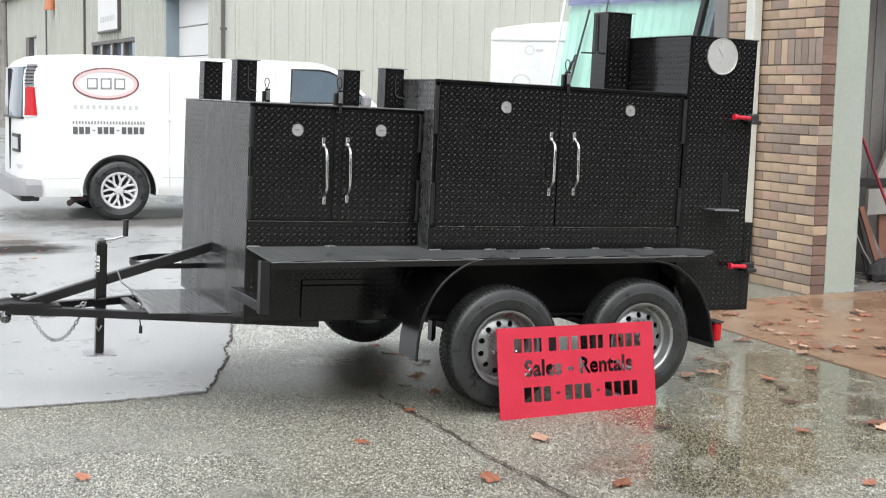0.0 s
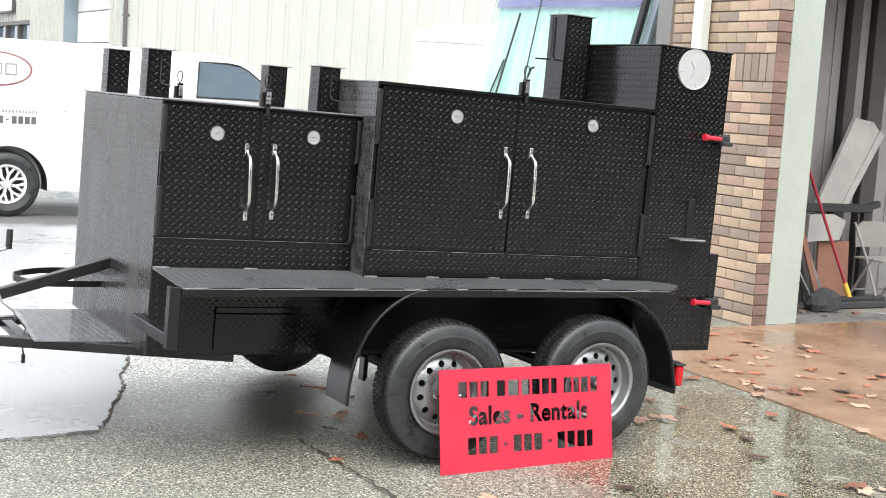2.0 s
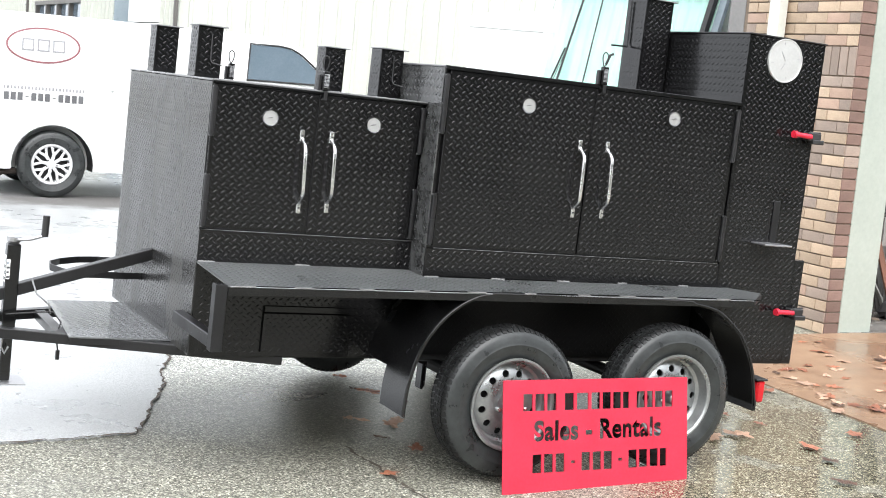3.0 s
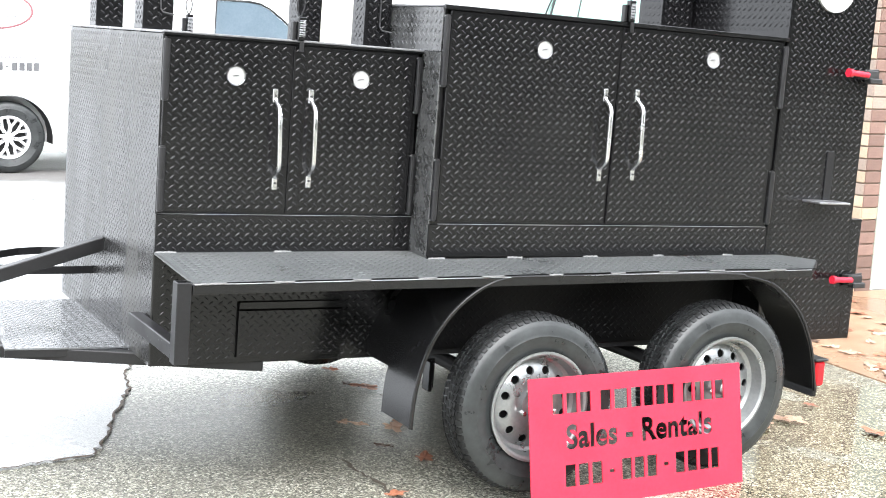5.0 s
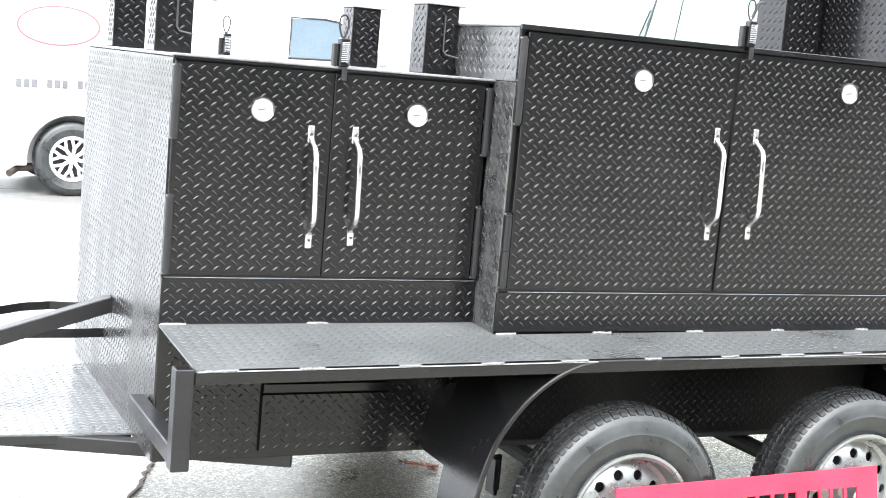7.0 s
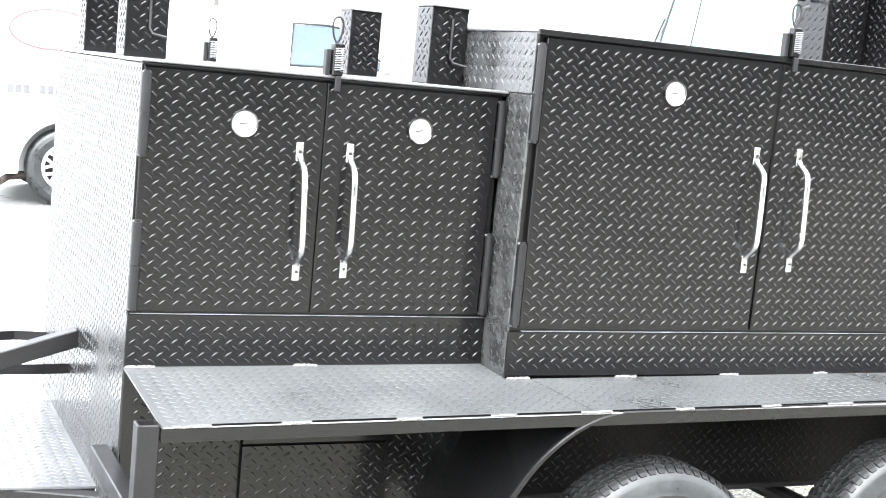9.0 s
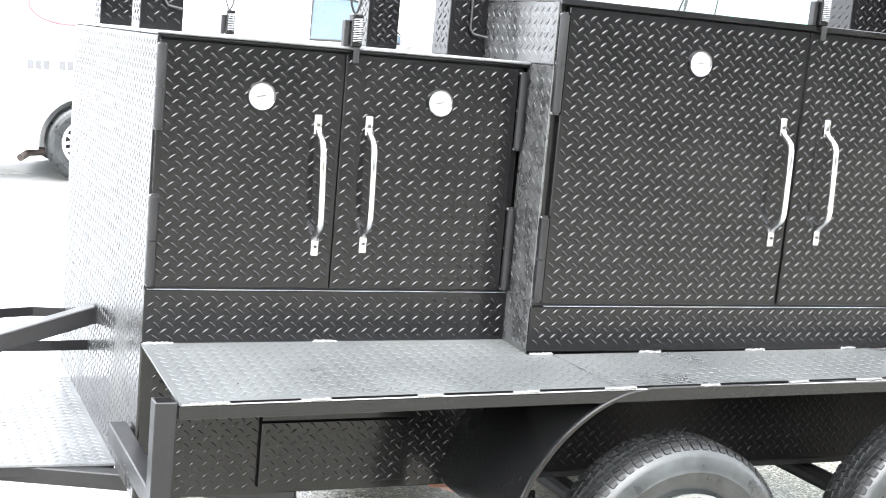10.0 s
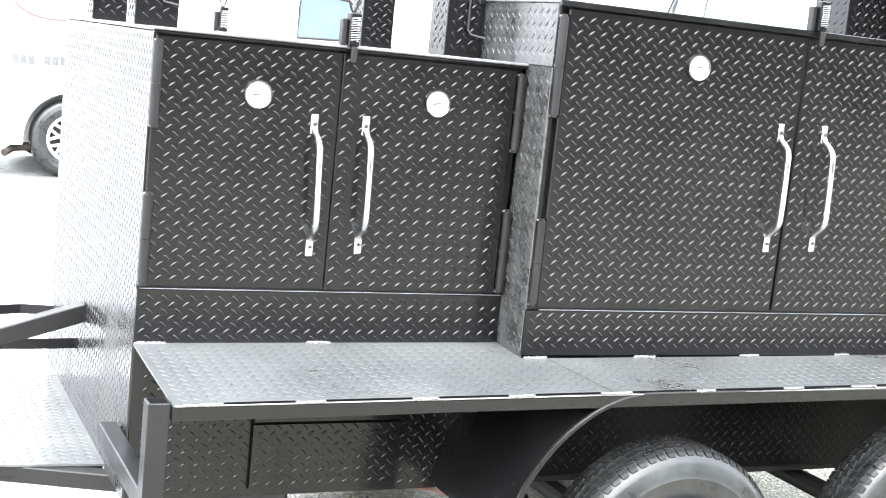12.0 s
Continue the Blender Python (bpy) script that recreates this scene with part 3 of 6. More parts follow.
def build_metal_building():
    s = Shape().box(4.1, 34, 15.0, 15.2, 0, 4.62, 0.005)
    siding(s, "x", 15.0, 4.25, 34, 0.05, 4.6, deep=0.02)
    whole("wall_south", s, M_WALLPANEL, "beige ribbed metal siding wall", "wall", kind="structure")
    s = Shape()
    for a, b, z0, z1 in ((15.2, 16.1, 0, 4.62), (16.1, 19.3, 3.34, 4.62), (19.3, 21.9, 0, 4.62), (21.9, 26.9, 2.66, 4.62), (21.9, 26.9, 0, 1.3), (26.9, 36.3, 0, 4.62), (36.3, 39.0, 3.12, 4.62), (39.0, 43.6, 0, 4.62)):
        s.box(4.1, 4.3, a, b, z0, z1, 0.003)
        siding(s, "y", 4.1, a + 0.06, b, z0 + 0.02, z1 - 0.02)
    whole("wall_west", s, M_WALLPANEL, "beige ribbed metal siding wall with openings", "wall", kind="structure")
    s = Shape().box(3.98, 34.2, 14.9, 43.8, 4.62, 4.72, 0.01).box(3.9, 4.02, 14.8, 43.8, 4.5, 4.66, 0.02).box(4.03, 34.2, 14.8, 14.92, 4.5, 4.66, 0.02)
    whole("metal_roof", s, M_DARKTRIM, "dark metal roof edge and gutter", "roof", kind="structure")
    s = Shape().box(4.3, 34, 43.4, 43.6, 0, 4.62)
    whole("wall_north", s, M_WALLPANEL, "beige metal siding wall", "wall", kind="structure")
    # overhead door, set back in its opening
    door = thing("door_1", "closed white sectional overhead door", "door", kind="structure")
    for i in range(6):
        part("panel", Shape().box(4.36, 4.42, 16.1, 19.3, 0.02 + i * 0.555, 0.56 + i * 0.555, 0.012), M_WHITEDOOR, door)
    part("jamb", Shape().box(4.112, 4.44, 19.24, 19.3, 0, 3.42, 0.004), M_RVGREY, door, "grey steel jamb")
    part("jamb", Shape().box(4.112, 4.44, 16.1, 16.16, 0, 3.42, 0.004), M_RVGREY, door, "grey steel jamb")
    part("head", Shape().box(4.04, 4.1, 16.0, 19.4, 3.34, 3.39, 0.004), M_DARKTRIM, door, "grey steel head")
    win = thing("window_1", "dark strip window in a brown frame", "window", kind="structure")
    part("window_frame", Shape().box(4.06, 4.16, 21.85, 26.95, 2.6, 2.68).box(4.06, 4.16, 21.85, 26.95, 1.27, 1.33), M_DARKTRIM, win)
    for i in range(4):
        part("pane", Shape().box(4.16, 4.18, 21.95 + i * 1.24, 23.07 + i * 1.24, 1.33, 2.6), M_GLASS, win)
        part("mullion", Shape().box(4.07, 4.19, 23.07 + i * 1.24, 23.19 + i * 1.24, 1.33, 2.6), M_DARKTRIM, win)
    dr = thing("door_2", "white door in a dark opening", "door", kind="structure")
    part("panel", Shape().box(4.26, 4.3, 36.35, 38.3, 0, 3.1, 0.01), M_WHITEDOOR, dr)
    part("jamb", Shape().box(4.1, 4.32, 38.3, 39.0, 0, 3.12), M_DARKTRIM, dr)
    board = thing("wall_sign", "white sign board on the metal wall", "sign")
    part("board", Shape().box(4.0, 4.05, 23.4, 25.75, 2.9, 4.25, 0.01), M_WHITEDOOR, board)
    part("edge", Shape().box(3.99, 4.065, 23.36, 23.4, 2.88, 4.27).box(3.99, 4.065, 23.4, 25.8, 2.86, 2.9), M_DARKTRIM, board)
    for i in range(6):
        part("bar", Shape().box(3.992, 4.0, 23.75 + i * 0.3, 23.95 + i * 0.3, 3.1, 3.22, 0.001), M_GREYINK, board)
    part("bar", Shape().lathe([(0.16, 0), (0.2, 0), (0.2, 0.008), (0.16, 0.008)], 24, pose(4.0, 24.6, 3.85, 0, 0, 90), True), M_GREYINK, board)
    pipe = thing("downpipe", "dark brown downpipe at the building corner", "downpipe", "downpipes on the metal building")
    part("pipe", Shape().box(4.01, 4.07, 14.92, 14.99, 0.1, 4.55, 0.01), M_DARKTRIM, pipe)
    part("bracket", Shape().box(4.0, 4.1, 14.91, 15.0, 2.6, 2.64), M_DARKTRIM, pipe)
    for y in (27.8, 34.1, 43.5):
        copy_thing(pipe, pose(0, y - 15.0, 0))
    lamp = thing("wall_lamp", "faded orange bell-shaped wall lamp", "lamp", at=pose(3.95, 32.7, 4.15))
    part("shade", Shape().lathe([(0.06, 0.0), (0.13, -0.06), (0.17, -0.42), (0.15, -0.42), (0.11, -0.06), (0.03, 0.0)], 24, pose(0, 0, 0, 90), True), M_ORANGE, lamp, smooth=True)
    part("arm", Shape().tube([(0.15, 0, 0.1), (0.02, 0, 0.12), (0, 0, 0)], 0.02), M_DARKTRIM, lamp)
    lamp = thing("wall_lamp", "yellow boxed lamp high on the metal wall", "lamp", at=pose(10.9, 14.95, 4.35))
    part("lens", Shape().box(-0.09, 0.09, -0.12, 0, -0.1, 0.1, 0.02), M_YELLOW, lamp)
    part("housing", Shape().box(-0.11, 0.11, -0.14, 0.02, 0.1, 0.14, 0.01), M_BLACKPL, lamp)


build_metal_building()


# ---- bare woods in the distance ----
def build_woods():
    rng = random.Random(11)
    for i in range(14):
        tree_ob = thing("tree", "tall bare grey-brown tree in distant woods", "tree", "bare woods", pose(rng.uniform(0, 9), 50 + rng.uniform(0, 14), 0, 0, 0, rng.uniform(0, 360)))
        h = rng.uniform(11, 16)
        trunk, crown = Shape(), Shape()
        r0 = rng.uniform(0.13, 0.24)
        pts = [(rng.uniform(-0.1, 0.1) * k, rng.uniform(-0.1, 0.1) * k, h * k / 6) for k in range(7)]
        for k in range(6):
            trunk.tube([pts[k], pts[k + 1]], r0 * (1 - k / 7), 7)
        for k in range(46):
            z = rng.uniform(0.22, 0.97) * h
            a, ln = rng.uniform(0, 6.28), rng.uniform(0.9, 3.0) * (1.25 - z / h)
            e = (math.cos(a) * ln, math.sin(a) * ln, z + ln * 0.8)
            crown.tube([(0, 0, z), e], 0.032, 4)
            for q in range(4):
                b = a + rng.uniform(-1.2, 1.2)
                crown.tube([(e[0] * 0.6, e[1] * 0.6, z + ln * 0.48), (e[0] * 0.6 + math.cos(b) * ln * 0.6, e[1] * 0.6 + math.sin(b) * ln * 0.6, z + ln * rng.uniform(0.8, 1.4))], 0.016, 3)
        part("trunk", trunk, M_BARK, tree_ob)
        part("crown", crown, M_BARK, tree_ob, "bare forked branches")
    s = Shape()
    for i in range(210):
        x, y = rng.uniform(-1, 30), rng.uniform(62, 90)
        s.tube([(x, y, 0), (x + rng.uniform(-0.6, 0.6), y, rng.uniform(9, 16))], rng.uniform(0.06, 0.2), 5)
        for k in range(5):
            z, d = rng.uniform(3, 12), rng.uniform(-2.5, 2.5)
            s.tube([(x, y, z), (x + d, y + rng.uniform(-1, 1), z + rng.uniform(1, 3))], 0.04, 3)
    whole("far_woods", s, M_BARK, "grey mass of far leafless woods", "woods", kind="stuff")
    # Evergreens added out of view, so the front plates mirror something dark.
    s = Shape()
    for i in range(260):
        x, y, h, r = rng.uniform(-34, 40), rng.uniform(-42, -22), rng.uniform(7, 12), rng.uniform(1.4, 2.6)
        for k in range(7):
            z, w = h * (0.05 + k * 0.135), r * (1 - k / 7.5)
            n = 9
            ring = [(x + w * rng.uniform(0.7, 1.1) * math.cos(a), y + w * rng.uniform(0.7, 1.1) * math.sin(a), z + rng.uniform(-0.3, 0.1)) for a in (2 * math.pi * j / n for j in range(n))]
            s.add(ring + [(x, y, z + h * 0.3)], [(j, (j + 1) % n, n) for j in range(n)])
    whole("unseen_evergreen_woods", s, M_NEEDLE, "dark evergreen woods, added unseen to darken reflections", "woods", kind="stuff")


build_woods()


# ---- brick garage ----
def build_garage():
    s = Shape().box(5.732, 5.868, 2.402, 3.74, 0, 3.5, 0.004)
    wall = whole("wall_pier", s, M_MORTAR, "tan and brown brick pier with sandy mortar", "wall", kind="structure")
    s = Shape().box(5.73, 14, 3.74, 3.94, 0, 3.5).box(13.8, 14, 2.41, 3.74, 0, 3.5)
    whole("wall_back", s, M_INSIDE, "grey sheet wall at the back of the garage", "wall", kind="structure")
    whole("ceiling", Shape().box(5.87, 13.8, 2.41, 3.74, 3.3, 3.4), M_INSIDE, "plain grey garage ceiling", "ceiling", kind="structure")
    whole("garage_roof", Shape().box(5.6, 14.2, 2.3, 4.1, 3.5, 3.75), M_DARKTRIM, "dark garage roof edge", "roof", kind="structure")
    whole("garage_floor", Shape().box(5.87, 13.8, 2.39, 3.74, -0.1, 0.01), M_FLOOR, "damp dusty concrete garage floor with litter", "floor", kind="structure")
    whole("door_jamb", Shape().box(5.89, 6.235, 2.42, 2.5, 0, 3.3, 0.006).box(5.880, 5.91, 2.40, 2.42, 0, 3.3, 0.004).box(6.215, 6.235, 2.5, 2.62, 0, 3.3, 0.003), M_JAMB, "pale grey-green painted steel door jamb", "door frame", kind="structure")
    rng = random.Random(5)
    flat, tall, head = Shape().box(0, 0.055, 0, 0.2305, 0, 0.0745, 0.003).mesh("brick", None), Shape().box(0, 0.055, 0, 0.080, 0, 0.214, 0.003).mesh("brick", None), Shape().box(0, 0.142, 0, 0.055, 0, 0.0765, 0.003).mesh("brick", None)
    half = Shape().box(0, 0.055, 0, 0.113, 0, 0.0745, 0.003).mesh("brick", None)
    pale = [m.copy() for m in (flat, tall, head, half)]
    dark = [m.copy() for m in (flat, tall, head, half)]
    rosy = [m.copy() for m in (flat, tall, head, half)]
    corner = head.copy()
    corner.materials.append(M_BRICKRED)
    for m in pale:
        m.materials.append(M_BRICK)
    for m in dark:
        m.materials.append(M_BRICKDARK)
    for m in rosy:
        m.materials.append(M_BRICKROSE)

    def lay(kind, x, y, z, shade=0.28):
        ob = new("brick", corner if kind == 2 and rng.random() < 0.8 else (dark if rng.random() < shade else rosy if rng.random() < 0.22 else pale)[kind])
        ob.parent = wall
        ob.matrix_basis = pose(x - rng.uniform(0, 0.003), y, z, 0, 0, rng.uniform(-0.4, 0.4))

    z, row = 0.004, 0
    while z < 3.36:
        if 1.94 < z < 2.0:
            for k in range(15):
                lay(1, 5.722, 2.402 + k * 0.0893, z, 0.45)
            for k in range(3):
                lay(2, 5.73, 2.392, z + 0.003 + k * 0.077, 0.6)
            z += 0.224
        else:
            y = 2.402 + (0 if row % 2 else -0.1175)
            for k in range(7):
                a = y + k * 0.235
                if a < 2.40:
                    lay(3, 5.722, 2.402, z, 0.35)
                elif a + 0.2305 <= 3.75:
                    lay(0, 5.722, a, z, 0.36)
                elif a + 0.109 <= 3.745:
                    lay(3, 5.722, a, z)
            lay(2, 5.73, 2.392, z, 0.85)
            z += 0.0855
        row += 1
    pipe = thing("downspout", "pale painted square downspout on the brick", "downspout")
    part("pipe", Shape().box(5.60, 5.70, 3.18, 3.30, 0.14, 3.5, 0.012), M_PIPE, pipe)
    part("elbow", Shape().bar((5.65, 3.24, 0.16), (5.52, 3.2, 0.06), 0.1, 0.09), M_PIPE, pipe)


build_garage()


def build_garage_clutter():
    rng = random.Random(9)
    for x0, x1 in ((6.4, 7.05), (7.1, 7.75), (7.93, 8.08), (8.31, 9.3)):
        sheet = thing("wall_sheet", "pale grey ribbed sheet against the garage wall", "metal sheet", "sheets in the garage")
        part("panel", Shape().box(x0, x1, 3.69, 3.72, 0.01, 2.9, 0.003), M_INSIDE, sheet)
        for k in range(int((x1 - x0) / 0.16)):
            part("rib", Shape().box(x0 + 0.05 + k * 0.16, x0 + 0.07 + k * 0.16, 3.68, 3.69, 0.02, 2.88, 0.002), M_INSIDE, sheet)
    for x, w in ((7.78, 0.13), (8.10, 0.19)):
        whole("stud", Shape().box(x, x + w, 3.62, 3.72, 0.01, 2.9, 0.006), M_DARKWOOD, "dark upright timber in the garage", "timber", "garage uprights")
    shelf = thing("wall_shelf", "black metal shelf rail on legs in the garage", "shelf")
    part("rail", Shape().box(6.5, 8.0, 3.35, 3.45, 0.85, 0.925, 0.006), M_BLACKPL, shelf)
    part("arm", Shape().bar((7.96, 3.4, 0.89), (8.12, 3.4, 0.93), 0.06, 0.06), M_BLACKPL, shelf)
    for x in (6.52, 7.92):
        part("leg", Shape().box(x, x + 0.05, 3.38, 3.43, 0.01, 0.85), M_BLACKPL, shelf)
    panel = thing("leaning_foam_board", "white torn foam panel leaning in the garage", "panel")
    part("sheet", Shape().prism([(7.30, 0.93), (7.60, 0.93), (8.0, 1.62), (7.92, 1.70), (7.68, 1.73)], "y", 3.37, 3.41), M_BOARD, panel)
    part("flap", Shape().prism([(7.60, 0.93), (7.68, 0.93), (8.06, 1.58), (8.0, 1.62)], "y", 3.355, 3.375), M_BOARD, panel, "grey folded edge of the panel")
    whole("cardboard_sheet", Shape().box(0, 0.39, 0, 0.03, 0, 0.57, 0.004, pose(7.30, 3.27, 0.014, -4, 0, 0)), M_BROWN, "brown cardboard sheet leaning under the shelf", "cardboard")
    whole("foam_offcut", Shape().prism([(7.1, 0.585), (7.5, 0.60), (7.56, 0.78), (7.4, 0.84), (7.1, 0.83)], "y", 3.25, 3.29), M_BOARD, "white curved foam offcut on the cardboard", "panel")
    broom = thing("push_broom", "red-handled push broom with black bristles", "broom")
    a, b = Vector((7.42, 3.0, 0.13)), Vector((6.70, 3.12, 1.62))
    part("handle", Shape().tube([a, b], 0.014), M_REDPOLE, broom, smooth=True)
    part("socket", Shape().tube([a + (a - b).normalized() * 0.05, a + (b - a).normalized() * 0.12], 0.024), M_YELLOWCAP, broom, "yellow plastic socket")
    part("block", Shape().box(7.0, 7.85, 2.95, 3.05, 0.075, 0.115, 0.008), M_BLACKPL, broom)
    part("bristles", Shape().box(7.0, 7.85, 2.93, 3.07, 0.012, 0.078, 0.012), M_BRISTLE, broom)
    for i, (x, lean, mat, nm, lb) in enumerate(((7.20, 24, M_BROWN, "board", "rust-brown narrow board leaning inside the garage"), (7.30, 30, M_GALV, "metal_strip", "grey metal strip leaning inside the garage"), (7.12, 20, M_DARKWOOD, "board", "dark narrow board leaning inside the garage"))):
        whole(nm, Shape().box(-0.03, 0.03, 0, 0.02, 0, 0.72, 0.003, pose(x, 3.12 + i * 0.04, 0.022, 0, -lean, 0)), mat, lb, "board", "boards in the garage")
    curl = [(6.80, 0.90), (6.80, 0.75), (6.83, 0.58), (6.89, 0.42), (6.98, 0.27), (7.08, 0.14), (7.14, 0.02)]
    whole("plastic_sheet", Shape().loft([[(x, 3.16, z), (x + 0.012, 3.16, z + 0.005), (x + 0.012, 3.44, z + 0.005), (x, 3.44, z)] for x, z in curl]), M_BOARD, "pale curled plastic sheet standing in the garage", "sheet", smooth=True)
    lumps, n = [], 18
    for k, (r, z) in enumerate(((0.05, 0.012), (0.17, 0.02), (0.19, 0.07), (0.15, 0.14), (0.09, 0.19), (0.03, 0.21))):
        lumps.append([(7.03 + r * rng.uniform(0.8, 1.2) * math.cos(2 * math.pi * i / n), 2.92 + 0.6 * r * rng.uniform(0.8, 1.2) * math.sin(2 * math.pi * i / n), z + rng.uniform(-0.006, 0.012)) for i in range(n)])
    whole("rag", Shape().loft(lumps), M_BRISTLE, "dark crumpled rag on the garage floor", "rag")
    chair = thing("folding_chair", "beige metal folding chair standing in the garage", "chair", at=pose(7.99, 3.2, 0.01))
    part("backrest", Shape().prism([(-0.2, 0.52), (0.2, 0.52), (0.22, 0.70), (0.14, 0.76), (-0.14, 0.76), (-0.22, 0.70)], "y", 0.12, 0.135), M_CHAIR, chair)
    part("seat", Shape().box(-0.2, 0.2, -0.22, 0.14, 0.41, 0.43, 0.008), M_CHAIR, chair)
    for x in (-0.22, 0.22):
        part("leg", Shape().tube([(x, 0.14, 0.75), (x, -0.05, 0.42), (x, -0.24, 0.01)], 0.012), M_CHAIR, chair)
        part("leg", Shape().tube([(x, -0.12, 0.44), (x, 0.16, 0.01)], 0.012), M_CHAIR, chair)
    part("stretcher", Shape().tube([(-0.22, 0.10, 0.12), (0.22, 0.10, 0.12)], 0.01), M_CHAIR, chair)
    for i in range(14):
        x, y, w = rng.uniform(6.4, 8.2), rng.uniform(2.5, 3.1), rng.uniform(0.03, 0.1)
        whole("scrap", Shape().box(0, w, 0, w * 0.6, 0, 0.012, 0.002, pose(x, y, 0.012, 0, 0, rng.uniform(0, 90))), rng.choice((M_BOARD, M_BROWN, M_MORTAR)), "small pale scrap on the garage floor", "scrap", "floor litter")


build_garage_clutter()


# ---- motorhome ----
def build_motorhome():
    rv = thing("motorhome", "white motorhome with mint curtains behind its windscreen", "motorhome", at=pose(5.80, 7.0, 0, 0, 0, -75))
    W, G = 2.4, 2.03
    def section(y, low, top, inset):
        r = W - inset - max(0.0, 0.7 - y) * 0.6
        return [(inset, y, low), (r, y, low), (r, y, top - 0.16), (r - 0.12, y, top - 0.05), (r - 0.35, y, top), (0.35, y, top), (0.12, y, top - 0.05), (inset, y, top - 0.16)]
    part("body", Shape().loft([section(y, 0.45, t, 0.0) for y, t in ((0.3, 3.1), (0.55, 3.165), (1.2, 3.22), (7.5, 3.22))]), M_RVBODY, rv, smooth=True)
    part("cap", Shape().loft([[(0.01, y, 2.93), (r, y, 2.93), (r, y, t - 0.03), (r - 0.1, y, t), (0.1, y, t), (0.01, y, t - 0.03)] for y, t, r in ((0.125, 2.975, 2.06), (0.14, 3.03, 2.07), (0.2, 3.085, 2.1), (0.32, 3.125, 2.17), (0.56, 3.175, 2.3))]), M_RVBODY, rv, "rounded white cap over the windscreen", smooth=True)
    part("nose", Shape().loft([[(0.02, y, 0.4), (r, y, 0.4), (r, y, t), (0.02, y, t)] for y, t, r in ((-0.34, 1.2, G), (-0.28, 1.45, G + 0.04), (0.36, 1.5, W - 0.1))]), M_RVBODY, rv, smooth=True)
    # curtains hang in folds behind the glass
    n, v = 90, []
    for i in range(n + 1):
        x = 0.05 + (G + 0.02) * i / n
        w = 0.013 * math.sin(i * 1.05) + 0.006 * math.sin(i * 0.4)
        v += [(x, -0.11 + w, 1.5), (x, 0.19 + w, 2.92)]
    part("curtain", Shape().add(v, [(2 * i, 2 * i + 2, 2 * i + 3, 2 * i + 1) for i in range(n)]), M_CURTAIN, rv, "mint-green pleated curtain", smooth=True)
    band_m, nt, bs, co = tree("violet_sun_band_tint")
    high = nt.nodes.new("ShaderNodeSeparateXYZ")
    nt.links.new(co, high.inputs[0])
    fade = nt.nodes.new("ShaderNodeMapRange")
    fade.interpolation_type = "SMOOTHSTEP"
    fade.inputs[1].default_value, fade.inputs[2].default_value, fade.inputs[4].default_value = 2.62, 2.74, 0.92
    nt.links.new(high.outputs["Z"], fade.inputs[0])
    nt.links.new(fade.outputs[0], bs.inputs["Alpha"])
    nt.links.new(ramp(nt, noise_tex(nt, co, 4), [(0.3, (0.15, 0.13, 0.29)), (0.7, (0.24, 0.21, 0.41))]), bs.inputs["Base Color"])
    part("visor_band", Shape().add([(0.05, 0.062, 2.58), (G + 0.02, 0.062, 2.58), (G + 0.05, 0.14, 2.93), (0.05, 0.14, 2.93)], [(0, 1, 2, 3)]), band_m, rv, "violet sun band along the glass")
    glass_m, nt, bs, co = tree("clear_windscreen_glass")
    bs.inputs["Transmission Weight"].default_value, bs.inputs["Roughness"].default_value, bs.inputs["IOR"].default_value = 1.0, 0.02, 1.3
    bs.inputs["Base Color"].default_value = (0.9, 0.97, 0.95, 1)
    for x0, x1, k in ((0.03, 0.69, 0.0), (0.70, G - 0.01, 0.06)):
        pane = part("windscreen", Shape().add([(x0, -0.195, 1.5), (x1 - k, -0.195, 1.5), (x1 + k, 0.12, 2.93), (x0, 0.12, 2.93), (x0, -0.187, 1.5), (x1 - k, -0.187, 1.5), (x1 + k, 0.128, 2.93), (x0, 0.128, 2.93)], [(0, 1, 2, 3), (7, 6, 5, 4), (0, 4, 5, 1), (1, 5, 6, 2), (2, 6, 7, 3), (3, 7, 4, 0)]), glass_m, rv)
        pane.visible_shadow = False
    part("windscreen_edge", Shape().bar((0.012, -0.195, 1.5), (0.012, 0.125, 2.95), 0.025, 0.03, (1, 0, 0)), M_RVBODY, rv)
    part("windscreen_frame", Shape().bar((G - 0.06, -0.195, 1.5), (G + 0.06, 0.13, 2.95), 0.06, 0.06, (1, 0, 0)).bar((0.0, 0.122, 2.935), (G + 0.06, 0.122, 2.935), 0.03, 0.022), M_BLACKPL, rv)
    part("divider", Shape().bar((0.695, -0.2, 1.5), (0.695, 0.118, 2.93), 0.012, 0.014, (1, 0, 0)), M_BLACKPL, rv)
    part("corner_post", Shape().bar((G + 0.02, -0.12, 1.5), (G + 0.14, 0.2, 2.95), 0.05, 0.08, (1, 0, 0)), M_RVGREY, rv, "blue-grey corner post")
    part("corner_window", Shape().add([(G + 0.1, 0.12, 1.6), (W - 0.02, 0.72, 1.6), (W - 0.02, 0.76, 2.62), (G + 0.15, 0.29, 2.62), (G + 0.12, 0.09, 1.6), (W + 0.01, 0.69, 1.6), (W + 0.01, 0.73, 2.62), (G + 0.17, 0.26, 2.62)], [(0, 1, 2, 3), (7, 6, 5, 4), (0, 4, 5, 1), (1, 5, 6, 2), (2, 6, 7, 3), (3, 7, 4, 0)]), M_GLASS, rv, "dark corner window")
    part("corner_rail", Shape().bar((G + 0.14, 0.27, 2.66), (W, 0.74, 2.66), 0.05, 0.08), M_RVGREY, rv)
    def on_glass(x, z):
        return x, -0.225 + (z - 1.5) * 0.22, z
